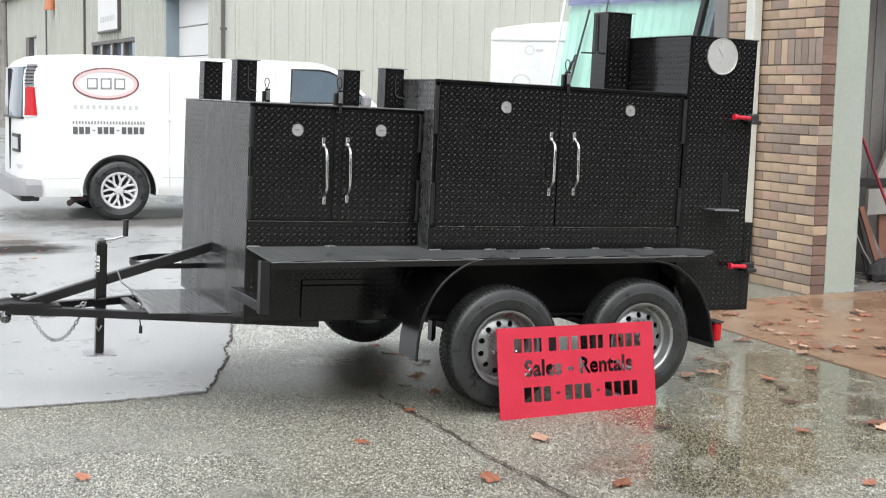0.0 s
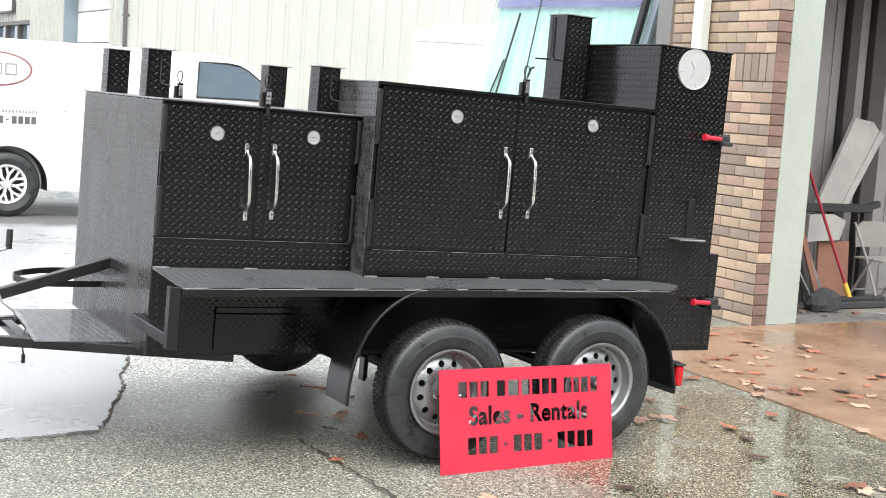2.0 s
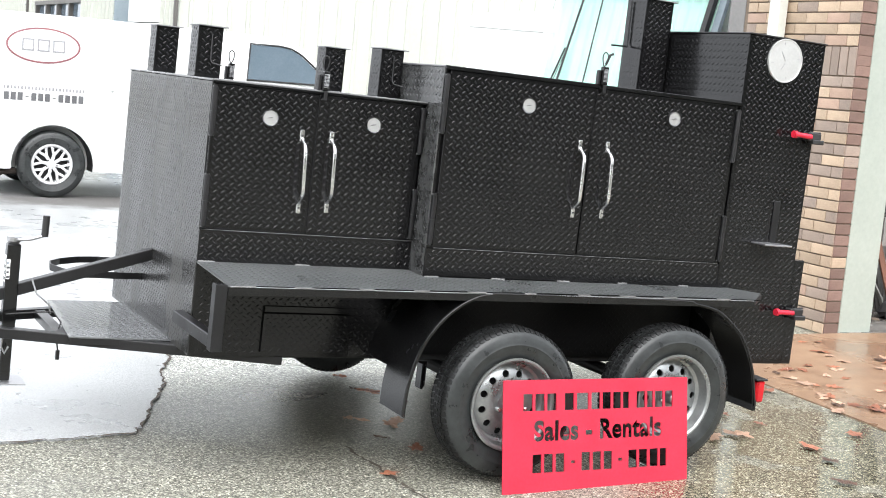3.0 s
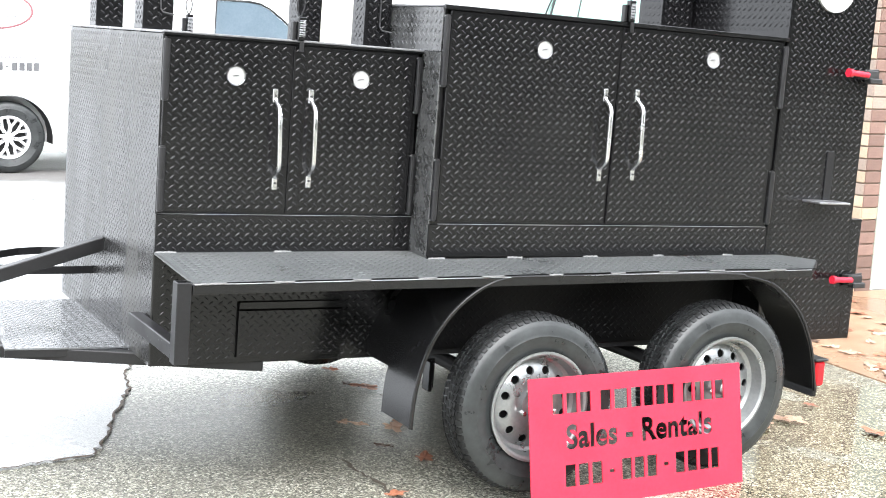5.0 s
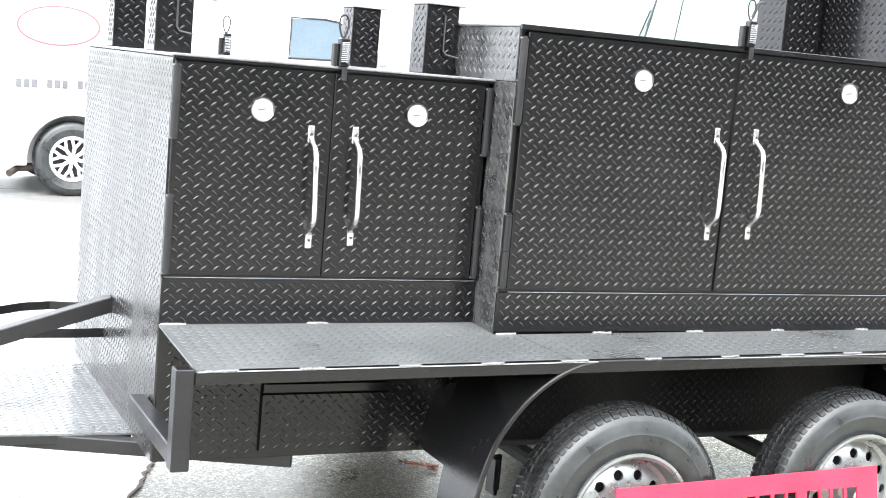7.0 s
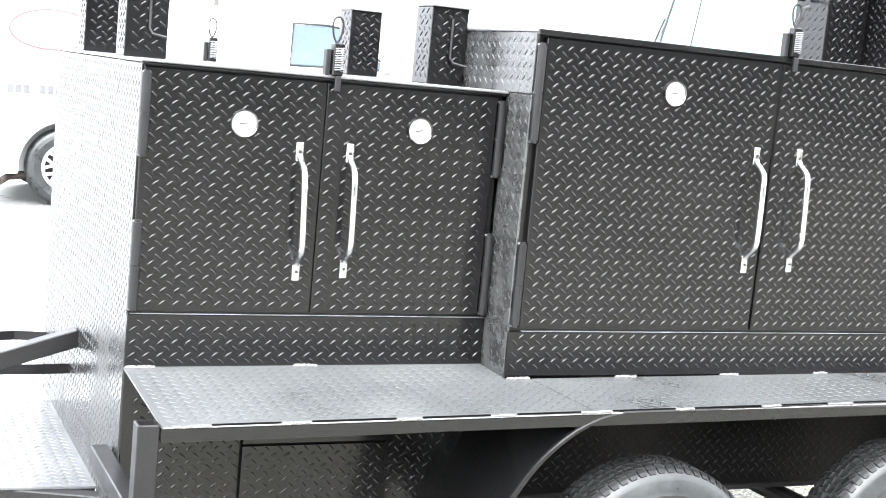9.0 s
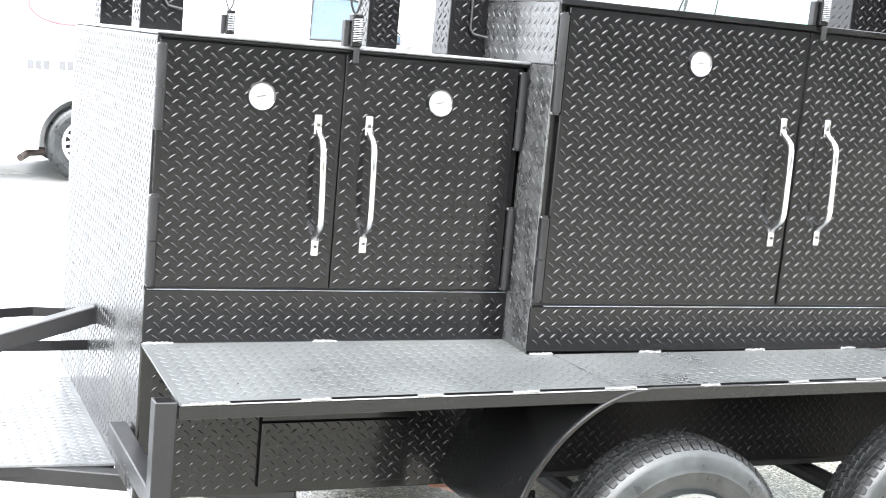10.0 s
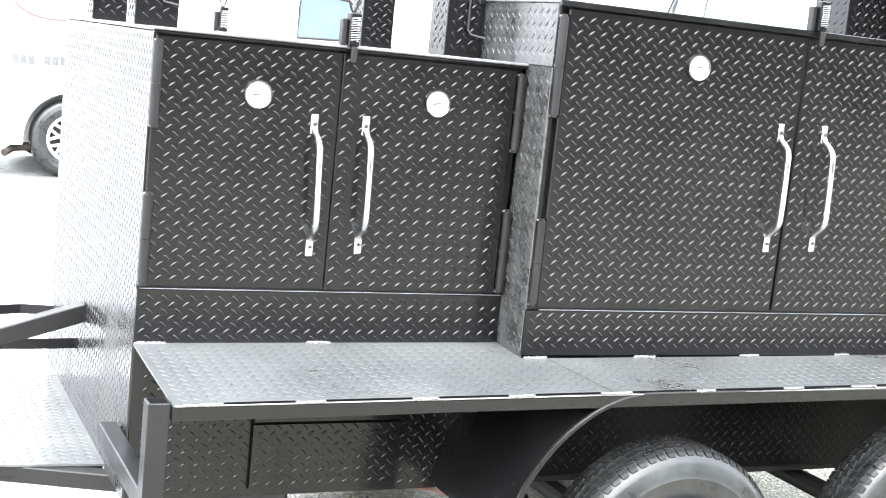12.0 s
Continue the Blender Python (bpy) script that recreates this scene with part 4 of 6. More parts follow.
    wiper = part("wiper", Shape().bar(on_glass(0.20, 1.52), on_glass(0.37, 2.12), 0.016, 0.018, (1, 0, 0)), M_BLACKPL, rv)
    part("blade", Shape().bar(on_glass(0.345, 1.66), on_glass(0.46, 2.62), 0.012, 0.026, (1, 0, 0)), M_BLACKPL, wiper)
    part("link", Shape().bar(on_glass(0.24, 1.52), on_glass(0.39, 2.10), 0.008, 0.010, (1, 0, 0)), M_BLACKPL, wiper)
    for x in (0.4, 0.95, 1.2, 1.45, 2.0):
        part("marker_lamp", Shape().box(x - 0.06, x + 0.06, 0.34, 0.44, 3.12, 3.19, 0.015), M_AMBER, rv, "small amber roof marker lamp")
    for x in (0.12, W - 0.12):
        for y in (1.2, 6.2):
            part("wheel", Shape().lathe([(0.25, -0.1), (0.42, -0.1), (0.45, -0.05), (0.45, 0.05), (0.42, 0.1), (0.25, 0.1)], 28, pose(x, y, 0.45, 0, 0, 90), True), M_TYRE, rv)


build_motorhome()


# ---- enclosed cargo trailer ----
def build_cargo_trailer():
    ct = thing("cargo_trailer", "white enclosed cargo trailer with a rounded roof edge", "trailer", at=pose(6.19, 9.5, 0, 0, 0, -33))
    W = 2.05

    def ring(y, k):
        top = 2.62 - k
        return [(k, y, 0.45), (W - k, y, 0.45), (W - k, y, top - 0.16), (W - 0.05 - k, y, top - 0.1), (W * 0.75, y, top - 0.03), (W * 0.5, y, top), (W * 0.25, y, top - 0.03), (0.05 + k, y, top - 0.1), (k, y, top - 0.16)]

    part("body", Shape().loft([ring(0.0, 0.03), ring(0.03, 0.0), ring(4.2, 0.0)]), M_RVBODY, ct, smooth=True)
    part("roof_trim", Shape().box(0.0, W, -0.012, 0.0, 2.36, 2.385, 0.003), M_GREYINK, ct, "grey trim strip under the roof")
    for x in (1.56,):
        part("marker_lamp", Shape().box(x - 0.09, x + 0.09, -0.03, 0.03, 2.46, 2.505, 0.006), M_LENS, ct, "small red marker lamp")
    part("emblem", Shape().lathe([(0.05, 0), (0.065, 0), (0.065, 0.006), (0.05, 0.006)], 24, pose(0.52, -0.006, 2.24), True).box(0.60, 0.70, -0.006, 0.0, 2.22, 2.26, 0.001), M_GREYINK, ct, "small grey round emblem with a bar")
    part("emblem", Shape().lathe([(0.11, 0), (0.125, 0), (0.125, 0.006), (0.11, 0.006)], 28, pose(0.42, -0.006, 1.8), True), M_GREYINK, ct, "faint grey round emblem")
    part("tongue", Shape().bar((W / 2, -1.0, 0.5), (W / 2, 0.2, 0.5), 0.1, 0.08), M_STEEL, ct)
    part("jack", Shape().tube([(W / 2, -0.8, 0.006), (W / 2, -0.8, 0.9)], 0.035), M_STEEL, ct)
    for x in (0.1, W - 0.1):
        part("wheel", Shape().lathe([(0.2, -0.09), (0.31, -0.09), (0.33, -0.04), (0.33, 0.04), (0.31, 0.09), (0.2, 0.09)], 28, pose(x, 2.3, 0.335, 0, 0, 90), True), M_TYRE, ct)


build_cargo_trailer()


# ---- panel van ----
def tyre_shape(r, w, rim):
    """A tyre round the local y axis, its middle at y 0."""
    h = w / 2
    prof = [(rim, -h * 0.72), (rim + 0.012, -h * 0.86), ((r + rim) / 2 - 0.012, -h * 0.985), ((r + rim) / 2 - 0.004, -h), ((r + rim) / 2, -h - 0.0015), ((r + rim) / 2 + 0.004, -h), (r - 0.055, -h * 0.98), (r - 0.03, -h * 0.92), (r - 0.014, -h * 0.82), (r - 0.005, -h * 0.64), (r - 0.001, -h * 0.3), (r - 0.001, h * 0.3), (r - 0.005, h * 0.64), (r - 0.014, h * 0.82), (r - 0.03, h * 0.92), (r - 0.055, h * 0.98), ((r + rim) / 2, h), (rim + 0.012, h * 0.86), (rim, h * 0.72)]
    return Shape().lathe(prof, 96, None, True)


def tread_shape(r, w, blocks):
    """The blocks of a tread: chunky shoulder lugs with wide gaps, then staggered slanting blocks."""
    s, h = Shape(), w / 2
    wide = math.pi * r / blocks
    for i in range(blocks):
        turn = pose(0, 0, 0, 0, 360 * i / blocks, 0)
        for side in (-1, 1):
            v = []
            for y, k, lo, hi in ((0.56, 0.70, -0.012, 0.0022), (0.72, 0.74, -0.018, -0.0035), (0.80, 0.56, -0.026, -0.0105)):
                lean = 0.25 * wide * (0.9 - y)
                v += [(lean - wide * k, side * y * h, r + lo), (lean + wide * k, side * y * h, r + lo), (lean + wide * k, side * y * h, r + hi), (lean - wide * k, side * y * h, r + hi)]
            s.add(v, [(0, 1, 2, 3), (8, 11, 10, 9)] + [(4 * k + a, 4 * k + 4 + a, 4 * k + 4 + (a + 1) % 4, 4 * k + (a + 1) % 4) for k in (0, 1) for a in range(4)], turn)
            for y, stagger in ((0.40, 0.5), (0.16, 0.0)):
                at = pose(0, 0, 0, 0, 360 * (i + stagger) / blocks, 0)
                s.box(-wide * 0.80, wide * 0.80, (side * y - 0.095) * h, (side * y + 0.095) * h, r - 0.01, r + 0.0022, 0.0006, at @ pose(0, 0, 0, 0, 0, 14 * side))
    return s


def build_van():
    van = thing("panel_van", "white cargo van with a round red logo decal", "van")
    X0, Y = 0.36, 10.0

    def ring(x, h, k):
        top = [(Y + 0.02 + k, h - 0.12), (Y + 0.10 + k, h - 0.035), (Y + 0.3 + k, h)]
        left = [(Y + 0.03 + k, 0.31), (Y + k, 0.42), (Y + k, 0.6), (Y + k, h - 0.22)] + top
        pts = left + [(2 * Y + 2.0 - y, z) for y, z in reversed(left)]
        return [(x, y, z) for y, z in pts]

    tail = ((0.0, 0.09), (0.03, 0.0), (0.09, -0.06), (0.18, -0.11), (0.32, -0.145), (0.6, -0.16), (1.0, -0.165))

    def lean(x, z):
        """The rear end slopes forward above the waist."""
        return x + 0.03 * max(0.0, (z - 1.2) / 0.8)

    def rear(k, z, out=0.0):
        """A place on the rounded tail, k metres in from the near side."""
        near = min(k, 2.0 - k)
        x = float(np.interp(near, [p[0] for p in tail], [p[1] for p in tail]))
        return lean(X0 + x, z) + 0.07 * max(0.0, (z - 1.75) / 0.25) ** 2 - out

    rings = [ring(X0 + x, h, k) for k, x, h in ((0.55, -0.155, 1.84), (0.30, -0.14, 1.90), (0.16, -0.10, 1.945), (0.08, -0.05, 1.975), (0.03, 0.01, 2.0))]
    rings = [[(rear(k, z), y, z) for x, y, z in r] for r, k in zip(rings, (0.55, 0.30, 0.16, 0.08, 0.03))]
    rings += [ring(X0 + 0.12, 2.012, 0.0), ring(X0 + 0.6, 2.035, 0.0), ring(3.3, 2.035, 0.0), ring(3.95, 2.02, 0.0), ring(4.12, 1.995, 0.0), ring(4.3, 1.935, 0.01), ring(5.0, 1.36, 0.04), ring(5.5, 1.10, 0.08), ring(5.75, 0.95, 0.14)]

    def on_tail(name, k0, k1, z0, z1, mat, label="", parent=None, out=0.012, slant=0.0):
        """A panel that follows the tail from k0 to k1; slant: how far its near upper corner is drawn in."""
        n, v = 8, []
        for o in (out, -0.03):
            for z, d in ((z0, 0.0), (z1, slant)):
                for i in range(n + 1):
                    k = k0 + d + (k1 - k0 - d) * i / n
                    v.append((rear(k, z, o), Y + k, z))
        m = n + 1
        f = [(i, i + 1, m + i + 1, m + i) for i in range(n)] + [(2 * m + i, 3 * m + i, 3 * m + i + 1, 2 * m + i + 1) for i in range(n)]
        f += [(i, 2 * m + i, 2 * m + i + 1, i + 1) for i in range(n)] + [(m + i, m + i + 1, 3 * m + i + 1, 3 * m + i) for i in range(n)]
        f += [(0, m, 3 * m, 2 * m), (n, 2 * m + n, 3 * m + n, m + n)]
        return part(name, Shape().add(v, f), mat, parent or van, label, smooth=True)

    cut = Shape()
    for x in (1.37, 4.8):
        for y in (9.8, 11.7):
            cut.lathe([(0.0, 0.0), (0.45, 0.0), (0.45, 0.5), (0.0, 0.5)], 40, pose(x, y, 0.37))
    part("body", carved(Shape().loft(rings), cut, "body", M_VAN, True), None, van)
    for x in (1.37, 4.8):
        ring = [(x + 0.447 * math.cos(a), 0.37 + 0.447 * math.sin(a)) for a in (math.pi * (k / 20 * 1.08 - 0.04) for k in range(21))]
        well = [(a, 10.002, b) for a, b in ring] + [(a, 10.40, b) for a, b in ring]
        part("wheel_well", Shape().add(well, [(k, k + 1, k + 22, k + 21) for k in range(20)] + [tuple(range(21, 42))]), M_UNDER, van)
    for x, y, side in ((1.37, 10.12, 1), (4.8, 10.12, 1), (1.37, 11.88, -1), (4.8, 11.88, -1)):
        wheel = thing("wheel", "", "", at=None)
        wheel.parent = van
        wheel.matrix_basis = pose(x, y, 0.378, 0, 8 * x, 0 if side > 0 else 180)
        part("tyre", tyre_shape(0.377, 0.235, 0.222), M_TYRE, wheel, smooth=True)
        rim = Shape().lathe([(0.223, -0.06), (0.232, -0.09), (0.222, -0.104), (0.208, -0.102), (0.196, -0.085), (0.19, 0.05), (0.223, 0.06)], 48, None, True)
        rim.lathe([(0.0, -0.085), (0.035, -0.085), (0.05, -0.07), (0.05, -0.03), (0.0, -0.03)], 24)
        for i in range(8):
            a = math.pi * 2 * i / 8
            mid = (math.cos(a) * 0.105, -0.07, math.sin(a) * 0.105)
            rim.bar((math.cos(a) * 0.03, -0.065, math.sin(a) * 0.03), mid, 0.036, 0.022, (0, 1, 0), 0.004)
            for d in (-0.24, 0.24):
                rim.bar(mid, (math.cos(a + d) * 0.206, -0.082, math.sin(a + d) * 0.206), 0.028, 0.022, (0, 1, 0), 0.004)
        part("rim", rim, M_ALLOY, wheel, "silver mesh-spoke alloy rim")
        part("brake_disc", Shape().lathe([(0.0, -0.01), (0.185, -0.01), (0.185, 0.02), (0.0, 0.02)], 30), M_UNDER, wheel)
        for i in range(5):
            a = math.pi * 2 * i / 5
            part("lug_nut", Shape().lathe([(0.0, -0.078), (0.008, -0.078), (0.008, -0.06), (0.0, -0.06)], 8, pose(math.cos(a) * 0.06, -0.004, math.sin(a) * 0.06)), M_BLACKPL, wheel)
    for k0, k1 in ((0.20, 0.95), (1.05, 1.80)):
        on_tail("rear_window", k0, k1, 1.27, 1.87, M_GLASS, "tinted rear door window")
        on_tail("window_seal", k0 - 0.025, k1 + 0.025, 1.245, 1.27, M_BLACKPL)
    part("door_gap", Shape().box(rear(1.0, 1.2) - 0.003, rear(1.0, 1.2) + 0.05, 10.995, 11.005, 0.6, 1.85, 0.001), M_BLACKPL, van)
    for k0, k1, name in ((0.02, 0.13, "tail_light"), (1.87, 1.98, "tail_light")):
        lamp = on_tail(name, k0, k1, 1.29, 1.63, M_LENS, "red upright tail light", slant=0.01)
        on_tail("reversing_lens", k0, k1, 1.265, 1.29, M_GREYINK, parent=lamp)
    vent = on_tail("vent", 0.03, 0.14, 1.64, 1.90, M_VANLOW, "grey louvred vent", slant=0.015)
    for i in range(6):
        on_tail("slat", 0.035, 0.135, 1.66 + i * 0.04, 1.674 + i * 0.04, M_BLACKPL, parent=vent, out=0.016)
    bumper = part("rear_bumper", Shape().loft([[(x, y, z) for y, z in ((9.97 + k, 0.33), (9.97 + k, 0.46), (10.02 + k, 0.53), (11.98 - k, 0.53), (12.03 - k, 0.46), (12.03 - k, 0.33))] for x, k in ((0.10, 0.5), (0.115, 0.3), (0.17, 0.12), (0.26, 0.02), (0.44, 0.0))]), M_VANLOW, van, smooth=True)
    part("lower_step", Shape().box(0.2, 0.42, 10.06, 11.94, 0.26, 0.33, 0.01), M_BLACKPL, bumper)
    plate = on_tail("plate_recess", 0.26, 0.66, 0.84, 1.06, M_BLACKPL)
    on_tail("plate_bar", 0.30, 0.62, 0.88, 1.02, M_GREYINK, parent=plate, out=0.016)
    on_tail("badge", 0.2, 0.4, 0.67, 0.70, M_GREYINK)
    for x in (1.37, 4.8):
        lip = [(x + 0.462 * math.cos(c), 9.996, 0.37 + 0.462 * math.sin(c)) for c in (math.pi * (k / 28 * 1.06 - 0.03) for k in range(29))]
        part("arch_lip", Shape().tube(lip, 0.016, 8), M_VAN, van, smooth=True)
    part("exhaust_pipe", Shape().tube([(1.1, 10.2, 0.28), (0.85, 10.14, 0.27), (0.76, 10.0, 0.235)], 0.035, 14), M_RUST, van, smooth=True)
    for x in (1.985, 3.35):
        part("door_seam", Shape().box(x, x + 0.01, 9.9965, 10.0, 0.42, 1.9, 0.001), M_GREYINK, van)
    for a, b in ((0.45, 0.9), (1.9, 4.2)):
        part("sill_line", Shape().box(a, b, 9.9965, 10.0, 0.53, 0.54, 0.001), M_GREYINK, van)
    for z in (0.74, 1.24):
        part("door_hinge", Shape().box(1.965, 2.02, 9.985, 10.0, z, z + 0.07, 0.004), M_VAN, van)
    part("fuel_flap", Shape().box(1.97, 2.06, 9.995, 10.0, 0.66, 0.80, 0.002), M_VAN, van)
    win = part("cab_window", Shape().prism([(3.57, 1.50), (4.60, 1.50), (4.55, 1.56), (4.36, 1.715), (4.2, 1.83), (4.08, 1.885), (3.95, 1.905), (3.59, 1.905)], "y", 9.992, 10.02), M_GLASS, van, "tinted cab side window")
    part("window_seal", Shape().tube([(3.56, 9.992, 1.49), (4.62, 9.992, 1.49), (4.56, 9.992, 1.57), (4.37, 9.992, 1.725), (4.21, 9.992, 1.84), (4.09, 9.992, 1.895), (3.95, 9.992, 1.915), (3.58, 9.992, 1.915)], 0.012, 6, True), M_BLACKPL, win)
    part("mirror", Shape().box(4.52, 4.62, 9.80, 9.97, 1.44, 1.60, 0.03), M_VANLOW, van)
    part("windscreen", Shape().add([(4.36, 10.4, 1.89), (4.36, 11.6, 1.89), (4.96, 11.7, 1.397), (4.96, 10.3, 1.397)], [(0, 1, 2, 3)]), M_GLASS, van)
    # decals: an oval logo and rows of plain bars
    def oval(a, b, c, d, y):
        n, v = 56, []
        for i in range(n):
            t = 2 * math.pi * i / n
            v += [(1.215 + math.cos(t) * a, y, 1.685 + math.sin(t) * b), (1.215 + math.cos(t) * c, y, 1.685 + math.sin(t) * d)]
        return Shape().add(v, [(2 * i, 2 * i + 1, (2 * i + 3) % (2 * n), (2 * i + 2) % (2 * n)) for i in range(n)])
    logo = part("logo", oval(0.40, 0.195, 0.378, 0.176, 9.994), M_LOGO_RED, van, "dark red oval ring decal")
    part("inner_ring", oval(0.378, 0.176, 0.335, 0.143, 9.9935), M_LOGO_PINK, logo)
    for x in (1.05, 1.215, 1.38):
        part("logo_mark", Shape().box(x - 0.066, x + 0.066, 9.993, 9.996, 1.618, 1.752, 0.001), M_VANLOW, logo)
        part("logo_mark", Shape().box(x - 0.048, x + 0.048, 9.9915, 9.993, 1.636, 1.734, 0.001), M_VAN, logo)
    for i in range(11):
        part("bar", Shape().box(0.83 + i * 0.073, 0.865 + i * 0.073, 9.993, 9.996, 1.375, 1.425, 0.001), M_GREYINK, van)
    for i in range(24):
        part("bar", Shape().box(0.81 + i * 0.037, 0.83 + i * 0.037, 9.993, 9.996, 1.195, 1.23, 0.001), M_VANLOW, van)
    for i in range(12):
        if i in (3, 7):
            part("bar", Shape().box(0.825 + i * 0.073, 0.86 + i * 0.073, 9.993, 9.996, 1.112, 1.124, 0.001), M_TEXTGREY, van)
        else:
            part("bar", Shape().box(0.815 + i * 0.073, 0.87 + i * 0.073, 9.993, 9.996, 1.075, 1.16, 0.001), M_TEXTGREY, van)


build_van()


# ---- smoker trailer ----
def build_smoker():
    tr = thing("smoker_trailer", "black tread-plate barbecue smoker on a tandem-axle trailer", "smoker trailer", at=TILT)
    B1, B2, FB = 0.945, 2.525, 3.0
    YF, YB = -0.145, 1.33
    rng = random.Random(2)

    # warming cabinet
    s = Shape().box(0.004, B1, 0.006, YB, 0.43, 1.548, 0.003).box(B1 - 0.01, 1.01, 0.56, YB, 0.44, 1.547, 0.003)
    s.tread((0.02, 0.006, 0.44), (1, 0, 0), (0, 0, 1), B1 - 0.02, 0.36, shift=(0.55, 0.35), keep=lambda a, b: not (0.28 < a < 0.685 and b < 0.215), rise=0.8)
    body = part("warming_cabinet", s, M_PLATE, tr, "black tread-plate warming cabinet")
    part("end_plate", Shape().box(0.0, 0.0055, 0.008, YB - 0.002, 0.432, 1.546, 0.001).tread((0.0, YB - 0.002, 0.432), (0, -1, 0), (0, 0, 1), YB - 0.01, 1.114, rise=0.6), M_END, tr, "wet, streaked tread-plate end wall, paled for the sky it mirrors")
    part("fascia", Shape().box(0.0, B1 + 0.008, -0.004, 0.006, 0.822, 0.952, 0.002).tread((0.0, -0.004, 0.822), (1, 0, 0), (0, 0, 1), B1, 0.13, (0.44, 0.91)), M_PLATE, tr)
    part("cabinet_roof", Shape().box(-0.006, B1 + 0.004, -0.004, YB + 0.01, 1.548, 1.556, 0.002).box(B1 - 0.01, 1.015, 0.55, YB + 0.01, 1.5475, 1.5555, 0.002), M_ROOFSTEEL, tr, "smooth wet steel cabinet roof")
    part("roof_lip", Shape().box(-0.004, B1 + 0.003, -0.015, -0.0045, 1.5425, 1.5495, 0.002), M_FENDER, tr)
    part("roof_edge", Shape().box(-0.006, B1 + 0.004, -0.0165, -0.0045, 1.5500, 1.5575, 0.002), M_ROOFSTEEL, tr, "rubbed bare front edge of the cabinet roof")

    def gauge(door, x, y, z, r=0.034):
        g = part("thermometer", Shape().lathe([(0.0, -0.004), (r * 0.89, -0.004), (r * 0.91, -0.008), (r * 0.97, -0.009), (r, -0.006), (r, 0.0), (0.0, 0.0)], 40, pose(x, y, z)), M_BEZEL, door, "round chrome-rimmed dial thermometer", smooth=True)
        dial = part("dial", Shape().lathe([(0.0, -0.0056), (r * 0.88, -0.0056), (r * 0.88, -0.0042), (0.0, -0.0042)], 32, pose(x, y, z)), M_DIAL, door, "white dial face")
        part("pointer", Shape().bar((x - 0.013, y - 0.0075, z - 0.002), (x + 0.009, y - 0.0075, z + 0.002), 0.0022, 0.0016, (0, 1, 0), 0.0002), M_INK, dial)

    def handle(door, xb, xt, y, z0, z1):
        """A flat-footed chrome bar, bent to stand off the door; it may lean a little."""
        L = z1 - z0
        prof = [(0.12, 0.005), (0.135, 0.007), (0.16, 0.014), (0.20, 0.033), (0.23, 0.043), (0.27, 0.047), (0.4, 0.048), (0.6, 0.048), (0.76, 0.047), (0.80, 0.043), (0.83, 0.033), (0.865, 0.014), (0.885, 0.007), (0.9, 0.005)]
        h = Shape().tube([(xb + (xt - xb) * t, y - d, z0 + L * t) for t, d in prof], 0.0085, 12)
        part("handle", h, M_CHROME, door, "bright chrome pull handle", smooth=True)
        for x, z in ((xb, z0), (xt, z1 - 0.048)):
            part("handle_foot", Shape().box(x - 0.0095, x + 0.0095, y - 0.006, y, z, z + 0.048, 0.002), M_CHROME, door)
            part("bolt", Shape().lathe([(0.0, -0.009), (0.004, -0.009), (0.0045, -0.005), (0.0, -0.005)], 8, pose(x, y, z + 0.024)), M_BLACKPL, door)

    def hinge(x, y, z0, z1):
        h = Shape().tube([(x, y, z0), (x, y, (z0 + z1) / 2 - 0.001)], 0.0120, 12).tube([(x, y, (z0 + z1) / 2 + 0.001), (x, y, z1)], 0.0120, 12).tube([(x, y, z0 - 0.006), (x, y, z1 + 0.006)], 0.008, 8)
        part("hinge", h, M_STEEL, tr, "welded black barrel hinge", smooth=True)
        for z in (z0 - 0.006, (z0 + z1) / 2 - 0.003, z1 - 0.004):
            part("weld", Shape().box(x - 0.010, x + 0.011, y + 0.002, y + 0.012, z, z + 0.008, 0.002), M_WELD, tr)

    def door(x0, x1, y, z0, z1, shift, skew=0.0):
        """A tread-plate door; skew: how far its opening edge hangs short at the foot."""
        d = Shape().box(x0, x1, y - 0.010, y + 0.004, z0, z1, 0.0025).tread((x0, y - 0.010, z0), (1, 0, 0), (0, 0, 1), x1 - x0 - skew, z1 - z0, shift)
        if skew:
            d.warp(lambda x, py, z: (x - skew * (z1 - z) / (z1 - z0) * (x > x1 - 0.004), py, z))
        return part("door", d, M_PLATE, tr, "black tread-plate cabinet door")

    d1 = door(0.004, 0.4524, 0.0, 0.960, 1.539, (0.2, 0.63))
    gauge(d1, 0.248, -0.010, 1.424)
    handle(d1, 0.407, 0.393, -0.010, 1.042, 1.388)
    d2 = door(0.4535, 0.922, 0.0, 0.960, 1.539, (0.72, 0.45))
    gauge(d2, 0.707, -0.010, 1.437)
    handle(d2, 0.532, 0.524, -0.010, 1.052, 1.392)
    part("astragal", Shape().box(0.4535, 0.5035, -0.0135, -0.010, 0.962, 1.535, 0.001).tread((0.4535, -0.0135, 0.962), (1, 0, 0), (0, 0, 1), 0.05, 0.57, (0.4, 0.5)), M_PLATE, d2)
    for z0, z1 in ((0.968, 1.175), (1.335, 1.525)):
        hinge(0.934, -0.014, z0, z1)
        hinge(0.0085, -0.014, z0, z1)

    # main cooking chamber
    s = Shape().box(B1 + 0.008, B2, YF + 0.006, 0.53, 0.82, 1.712, 0.003).box(2.2, B2 - 0.002, 0.525, 0.66, 0.82, 1.7105, 0.003)
    part("side_plate", Shape().box(B1 + 0.003, B1 + 0.0085, YF + 0.006, 0.53, 1.5565, 1.7115, 0.001).tread((B1 + 0.003, 0.53, 1.5565), (0, -1, 0), (0, 0, 1), 0.67, 0.155), M_CHEEK, tr, "wet tread-plate chamber side over the cabinet roof, paled for mirrored sky")
